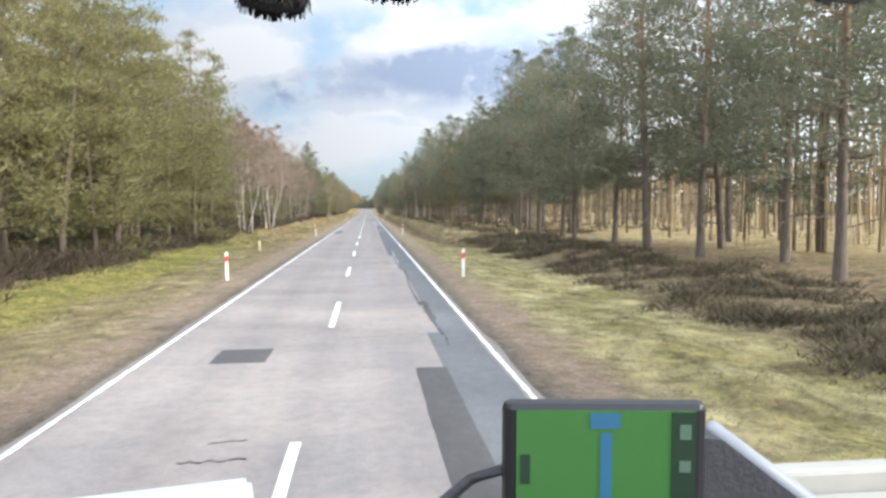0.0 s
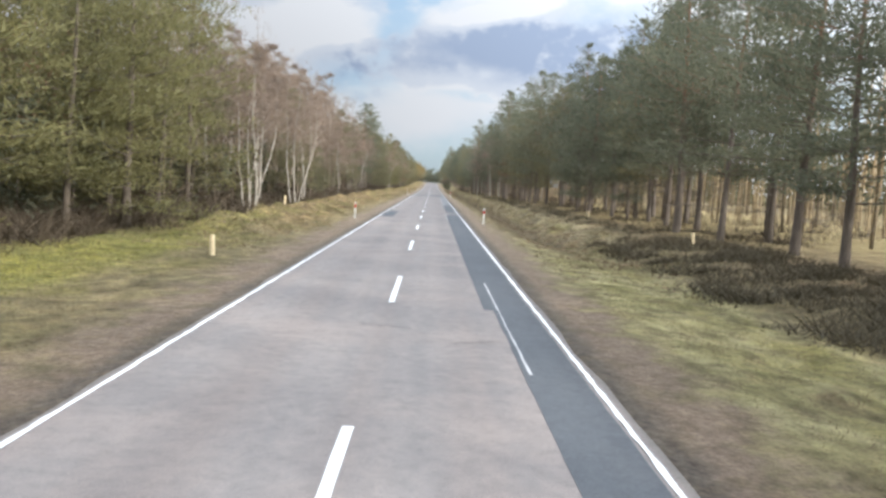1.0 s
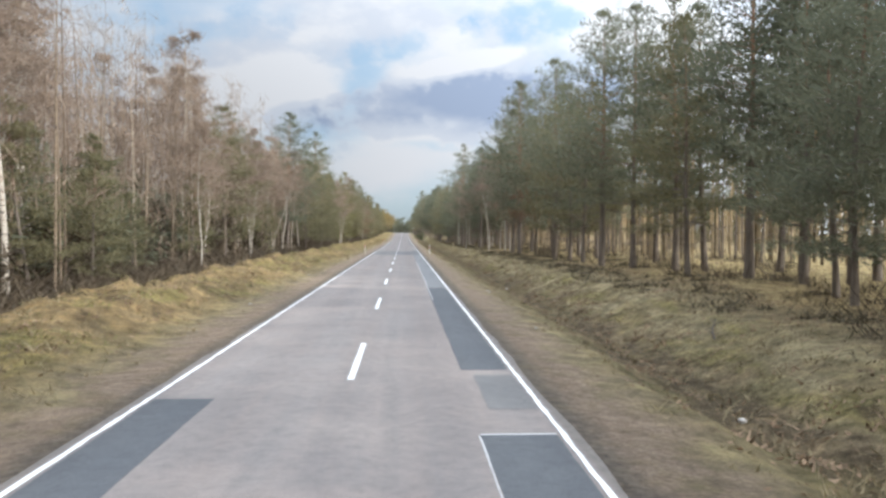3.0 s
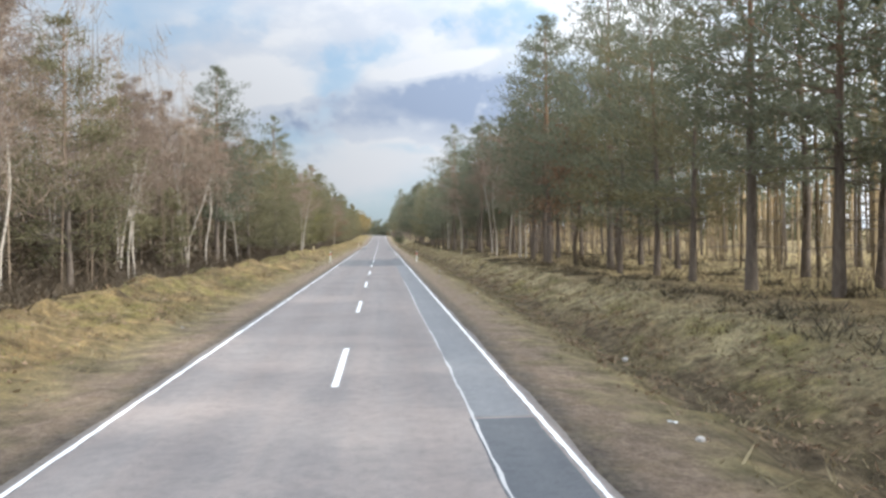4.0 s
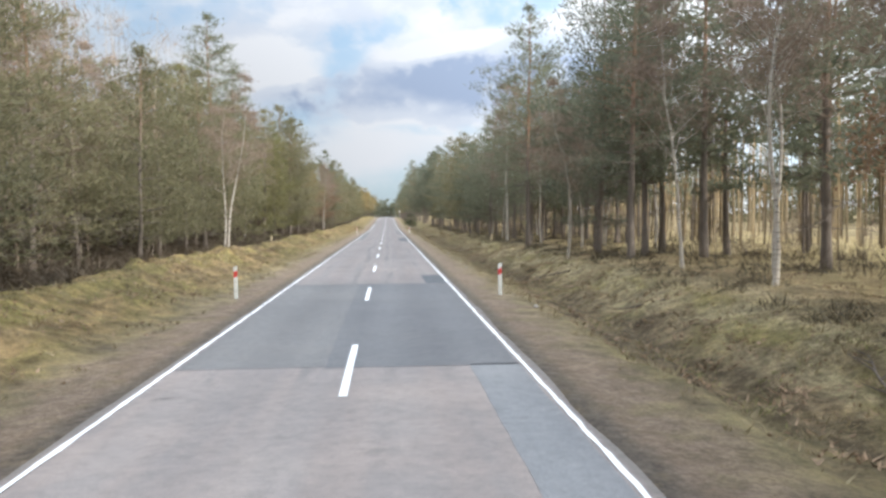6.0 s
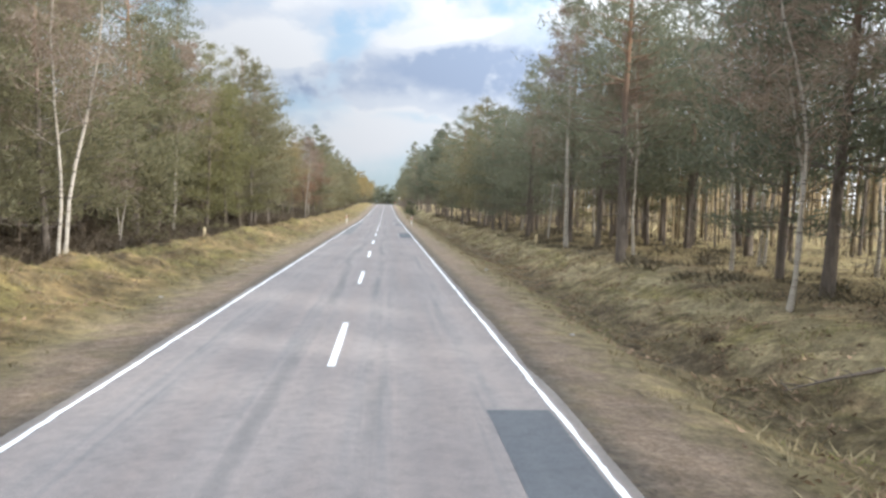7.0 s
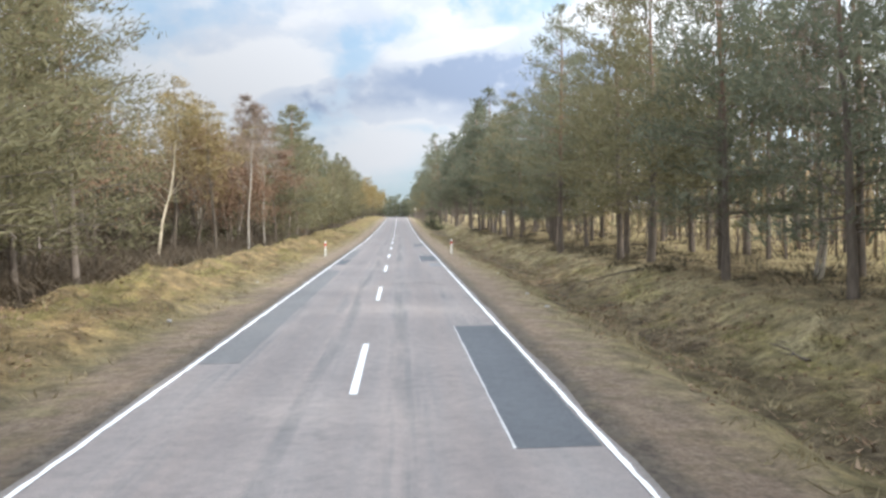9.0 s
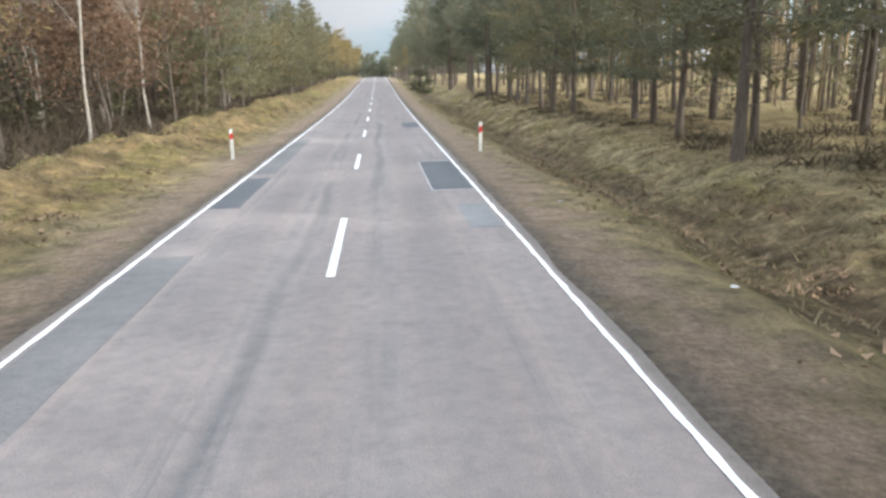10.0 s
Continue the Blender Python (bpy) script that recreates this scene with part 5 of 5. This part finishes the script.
for i, (x, y, size) in enumerate([(4.9, 109.9, 0.07), (5.2, 154.4, 0.09), (5.05, 243.0, 0.07), (5.3, 255.5, 0.05), (-5.6, 206.0, 0.07), (-5.4, 253.0, 0.07)]):
    scrap(x, y, size, 730 + i)
for i, (x, y, length, turn) in enumerate([(5.4, 153.6, 1.1, 20), (8.9, 161.0, 2.4, 70), (9.3, 172.0, 2.0, 110), (10.4, 158.5, 2.6, 25), (9.6, 185.0, 1.8, 160), (10.2, 210.0, 2.2, 35), (9.0, 236.0, 1.9, 95), (10.6, 251.0, 2.5, 140), (9.8, 263.0, 2.1, 15),
                                          (9.5, 95.0, 1.9, 60), (10.8, 112.0, 2.3, 150), (11.0, 128.0, 2.0, 30), (-9.4, 118.0, 1.8, 80), (-9.0, 199.0, 2.0, 100), (-9.6, 224.0, 1.7, 50), (-9.2, 259.0, 2.2, 75)]):
    fallen_branch(x, y, length, turn, 760 + i)


def round_sign(x, y):
    base = new("road_sign")
    base.matrix_basis = pose(x, y, float(ground_height(x, y)) - 0.05)
    tagged(base, "small pale round road sign on a grey pole", "road sign")
    v, f = [], []
    tube([(0, 0, 0), (0, 0, 3.6)], [0.035, 0.035], 8, v, f)
    part("pole", mesh_of("sign_pole", v, f, M_GAP, True), base)
    bm = bmesh.new()
    bmesh.ops.create_cone(bm, segments=24, radius1=0.4, radius2=0.4, depth=0.02, cap_ends=True, matrix=pose(0, -0.05, 3.3, 90))
    part("plate", (bm, M_POST), base)


round_sign(6.2, 470)

# ---------------------------------------------------------------- the lorry's cab, standing in its lane at the outset
M_DASH = plain("dash_plastic", (0.035, 0.035, 0.04), 0.55, relief=0.3, scale=20)
M_TRIM = plain("grey_trim", (0.24, 0.25, 0.28), 0.45)
M_CREAM = plain("cream_panel", (0.30, 0.288, 0.258), 0.6)
M_CAB = plain("cab_white_paint", (0.72, 0.73, 0.74), 0.35)
M_RUBBER = plain("tyre_rubber", (0.03, 0.03, 0.03), 0.85, relief=0.5, scale=30)
M_STEEL = plain("steel_rim", (0.5, 0.5, 0.5), 0.4, 0.8)
M_CASE = plain("navigator_black_case", (0.015, 0.015, 0.017), 0.35)
M_PAPER = plain("white_paper", (0.40, 0.43, 0.48), 0.9, relief=0.2, scale=30)
M_CARD = plain("grey_card", (0.42, 0.38, 0.33), 0.9)
M_TASSEL = plain("black_thread", (0.018, 0.016, 0.017), 0.95, vary=0.4, relief=0.8, scale=40)
M_TASSEL_PALE = plain("pale_thread", (0.16, 0.155, 0.155), 0.95, vary=0.3, relief=0.8, scale=40)


def glow_material(name, colour, strength=0.36):
    """A lit screen."""
    k = Nodes(name, 0.25, 0, 0.5)
    tone = k.ramp(k.noise(k.local(), 18, 3), [(0.3, tuple(c * 0.9 for c in colour)), (0.7, colour)])
    k.colour(tuple(c * 0.2 for c in colour))
    k.l.new(tone, k.b.inputs["Emission Color"])
    k.b.inputs["Emission Strength"].default_value = strength
    return k.mat


M_SCREEN = glow_material("screen_green", (0.075, 0.26, 0.055))
M_ROUTE = glow_material("screen_route_blue", (0.05, 0.22, 0.40))
M_DIM = glow_material("screen_dark", (0.02, 0.06, 0.03))
M_DOT = glow_material("screen_red", (0.45, 0.05, 0.07))
M_ICON = glow_material("screen_grey_icon", (0.16, 0.26, 0.19))


def blocks(*sizes, bevel=0.0):
    bm = bmesh.new()
    for s in sizes:
        box(bm, *s, bevel)
    return bm


def tube_mesh(name, path, radii, sides, material):
    v, f = [], []
    tube(path, radii, sides, v, f)
    return mesh_of(name, v, f, material, True)


def build_lorry():
    base = new("lorry")
    base.matrix_basis = pose(1.5, 0.6, 0)
    tagged(base, "lorry cab with black dashboard and open windscreen frame", "lorry")
    part("cab_floor", (blocks((-1.2, 1.2, -1.2, 0.72, 1.10, 1.18), bevel=0.01), M_DASH), base)
    part("front_panel", (blocks((-1.2, 1.2, 0.73, 0.80, 0.62, 2.16), bevel=0.02), M_CAB), base)
    part("bumper", (blocks((-1.22, 1.22, 0.70, 0.92, 0.32, 0.60), bevel=0.05), M_DASH), base)
    part("windscreen_header", (blocks((-1.2, 1.2, 0.62, 0.78, 3.06, 3.2), bevel=0.03), M_CAB), base)
    for side in (-1, 1):
        part("windscreen_pillar", tube_mesh("windscreen_pillar", [(side * 1.16, 0.77, 2.1), (side * 1.14, 0.75, 2.6), (side * 1.12, 0.70, 3.1)], [0.055, 0.05, 0.05], 8, M_CAB), base)
        wheel = new("wheel")
        wheel.parent = base
        bm = bmesh.new()
        bmesh.ops.create_cone(bm, segments=32, radius1=0.5, radius2=0.5, depth=0.3, cap_ends=True, matrix=pose(side * 1.0, 0.1, 0.505, 0, 90))
        bmesh.ops.bevel(bm, geom=[e for e in bm.edges if len(e.link_faces) == 2 and abs(e.calc_face_angle(0)) > 1], offset=0.05, segments=3, affect="EDGES")
        part("tyre", (bm, M_RUBBER), wheel)
        bm = bmesh.new()
        bmesh.ops.create_cone(bm, segments=24, radius1=0.29, radius2=0.24, depth=0.05, cap_ends=True, matrix=pose(side * 1.165, 0.1, 0.505, 0, side * 90))
        part("rim", (bm, M_STEEL), wheel)
    part("axle", tube_mesh("axle", [(-0.9, 0.1, 0.505), (0.9, 0.1, 0.505)], [0.07, 0.07], 10, M_STEEL), base)
    part("chassis", (blocks((-0.5, -0.38, -1.2, 0.7, 0.5, 1.10), (0.38, 0.5, -1.2, 0.7, 0.5, 1.10)), M_DASH), base)
    dash = part("dashboard", (blocks((-1.18, 1.18, 0.38, 0.72, 1.18, 2.222), bevel=0.03), M_DASH), base)
    part("cream_shelf", (blocks((-0.23, 1.1, 0.862, 0.895, 2.05, 2.25), (-0.23, 1.1, 0.722, 0.86, 2.05, 2.225), bevel=0.006), M_CREAM), dash)
    # dark wedge beside the navigator, with a grey edge
    bm = bmesh.new()
    prof = [(-0.44, 2.20), (-0.43, 2.365), (-0.385, 2.36), (-0.20, 2.215), (-0.18, 2.20)]
    lo = [bm.verts.new((x, 0.66, z)) for x, z in prof]
    hi = [bm.verts.new((x, 0.715, z)) for x, z in prof]
    bm.faces.new(lo[::-1])
    bm.faces.new(hi)
    for i in range(5):
        bm.faces.new((lo[i], lo[(i + 1) % 5], hi[(i + 1) % 5], hi[i]))
    bmesh.ops.recalc_face_normals(bm, faces=bm.faces)
    part("console", (bm, M_DASH), dash)
    part("console_edge", tube_mesh("console_edge", [(-0.388, 0.685, 2.364), (-0.385, 0.685, 2.362), (-0.29, 0.685, 2.29), (-0.195, 0.685, 2.217)], [0.001, 0.009, 0.009, 0.009], 8, M_TRIM), dash)
    part("curtain_rail", tube_mesh("curtain_rail", [(-1.1, 0.78, 2.95), (1.1, 0.78, 2.95)], [0.014, 0.014], 8, M_DASH), base)
    for side in (-1, 1):
        part("rail_bracket", (blocks((side * 1.0 - 0.015, side * 1.0 + 0.015, 0.765, 0.795, 2.95, 3.08)), M_DASH), base)
    return base


build_lorry()


def build_navigator():
    base = new("navigation_device")
    base.matrix_basis = pose(1.012, 1.257, 2.346, 0, 0.6, -6.5)
    tagged(base, "black satellite navigator showing a green map on a holder", "navigator")
    case = part("case", (blocks((-0.084, 0.084, 0.0, 0.016, -0.051, 0.051), bevel=0.007), M_CASE), base)
    screen = part("screen", (blocks((-0.073, 0.073, -0.003, 0.004, -0.045, 0.044)), M_SCREEN), base)
    part("route_line", (blocks((-0.0045, 0.0045, -0.005, 0.001, -0.034, 0.026)), M_ROUTE), screen)
    part("turn_field", (blocks((-0.013, 0.011, -0.005, 0.001, 0.030, 0.0425)), M_ROUTE), screen)
    part("side_column", (blocks((0.053, 0.0725, -0.005, 0.001, -0.0445, 0.0435)), M_DIM), screen)
    part("side_icon", (blocks((0.059, 0.068, -0.007, -0.002, -0.005, 0.004)), M_ICON), screen)
    part("side_icon", (blocks((0.059, 0.068, -0.007, -0.002, 0.022, 0.034)), M_ICON), screen)
    part("text_field", (blocks((-0.070, -0.062, -0.005, 0.001, -0.016, 0.008)), M_DIM), screen)
    part("position_mark", (blocks((-0.012, 0.008, -0.005, 0.001, -0.043, -0.034)), M_DOT), screen)
    part("holder_arm", tube_mesh("holder_arm", [(-0.08, 0.02, -0.012), (-0.11, 0.02, -0.022), (-0.15, 0.015, -0.055), (-0.20, 0.0, -0.10), (-0.235, -0.01, -0.124)], [0.005, 0.005, 0.006, 0.011, 0.012], 7, M_DASH), base)
    part("cable", tube_mesh("cable", [(-0.07, 0.02, -0.04), (-0.10, 0.02, -0.052), (-0.15, 0.015, -0.058)], [0.003, 0.003, 0.003], 6, M_CASE), base)
    part("holder_post", tube_mesh("holder_post", [(0.0, 0.02, -0.04), (0.0, 0.022, -0.08), (0.0, 0.02, -0.125)], [0.012, 0.010, 0.018], 8, M_DASH), base)
    return base


build_navigator()


def build_roll():
    base = new("paper_roll")
    base.matrix_basis = pose(0.600, 1.235, 2.282, 0, 0, 12)
    tagged(base, "white kitchen paper roll lying on the dashboard", "paper roll")
    bm = bmesh.new()
    bmesh.ops.create_cone(bm, segments=40, radius1=0.06, radius2=0.06, depth=0.26, cap_ends=True, matrix=pose(0, 0, 0, 0, 90))
    bmesh.ops.bevel(bm, geom=[e for e in bm.edges if abs(e.calc_face_angle(0)) > 1], offset=0.004, segments=2, affect="EDGES")
    part("paper", (bm, M_PAPER), base)
    part("core", tube_mesh("core", [(-0.133, 0, 0), (0.133, 0, 0)], [0.021, 0.021], 20, M_CARD), base)


build_roll()


def tassel(x, y, tip, size, pale, turn):
    base = new("curtain_tassel")
    base.matrix_basis = pose(x, y, tip, turn * 0.3, turn, turn * 9)
    tagged(base, "pale curtain tassel with a dark core" if pale else "black curtain tassel hanging from the windscreen rail", "tassel", "curtain tassels")
    rng = random.Random(int(x * 1000))
    bm = bmesh.new()
    rings = [(0.030, 0.0), (0.0315, 0.008), (0.031, 0.02), (0.028, 0.035), (0.024, 0.05), (0.018, 0.066), (0.012, 0.082)]
    rows = []
    for r, z in rings:
        rows.append([bm.verts.new((r * size * math.cos(a) * rng.uniform(0.93, 1.07), r * size * math.sin(a) * rng.uniform(0.93, 1.07), z * size + (rng.uniform(-0.004, 0.004) if z == 0 else 0)))
                     for a in [6.2832 * i / 28 for i in range(28)]])
    for p, q in zip(rows, rows[1:]):
        for i in range(28):
            bm.faces.new((p[i], p[(i + 1) % 28], q[(i + 1) % 28], q[i])).smooth = True
    bm.faces.new(rows[0][::-1])
    for _ in range(420):
        a, q = rng.uniform(0, 6.283), rng.uniform(0.75, 1.12)
        top = Vector((0.016 * size * math.cos(a), 0.016 * size * math.sin(a), 0.07 * size))
        tip_at = Vector((0.032 * size * q * math.cos(a), 0.032 * size * q * math.sin(a), rng.uniform(-0.006, 0.006)))
        w = Vector((-math.sin(a), math.cos(a), 0)) * 0.0009
        bm.faces.new([bm.verts.new(top), bm.verts.new(tip_at - w), bm.verts.new(tip_at + w)])
    part("skirt", (bm, M_TASSEL_PALE if pale else M_TASSEL), base)
    bm = bmesh.new()
    bmesh.ops.create_uvsphere(bm, u_segments=12, v_segments=8, radius=0.013 * size, matrix=pose(0, 0, 0.092 * size))
    part("knot", (bm, M_TASSEL), base)
    part("cord", tube_mesh("cord", [(0, 0, 0.1 * size), (0, 0, 2.95 - tip)], [0.003, 0.003], 6, M_TASSEL), base)
    return base


for i, (tx, tz, pale) in enumerate([(0.56, 2.775, 0), (0.654, 2.755, 0), (0.737, 2.731, 0), (0.842, 2.749, 0), (0.937, 2.765, 0), (1.03, 2.78, 0), (1.12, 2.775, 1), (1.215, 2.757, 1), (1.30, 2.743, 1), (1.39, 2.76, 1)]):
    tassel(tx, 1.38, tz + (0.024 if pale else 0.012), (1.0, 1.1, 1.0, 0.95)[i % 4], pale, (2, -3, 1, 4)[i % 4])
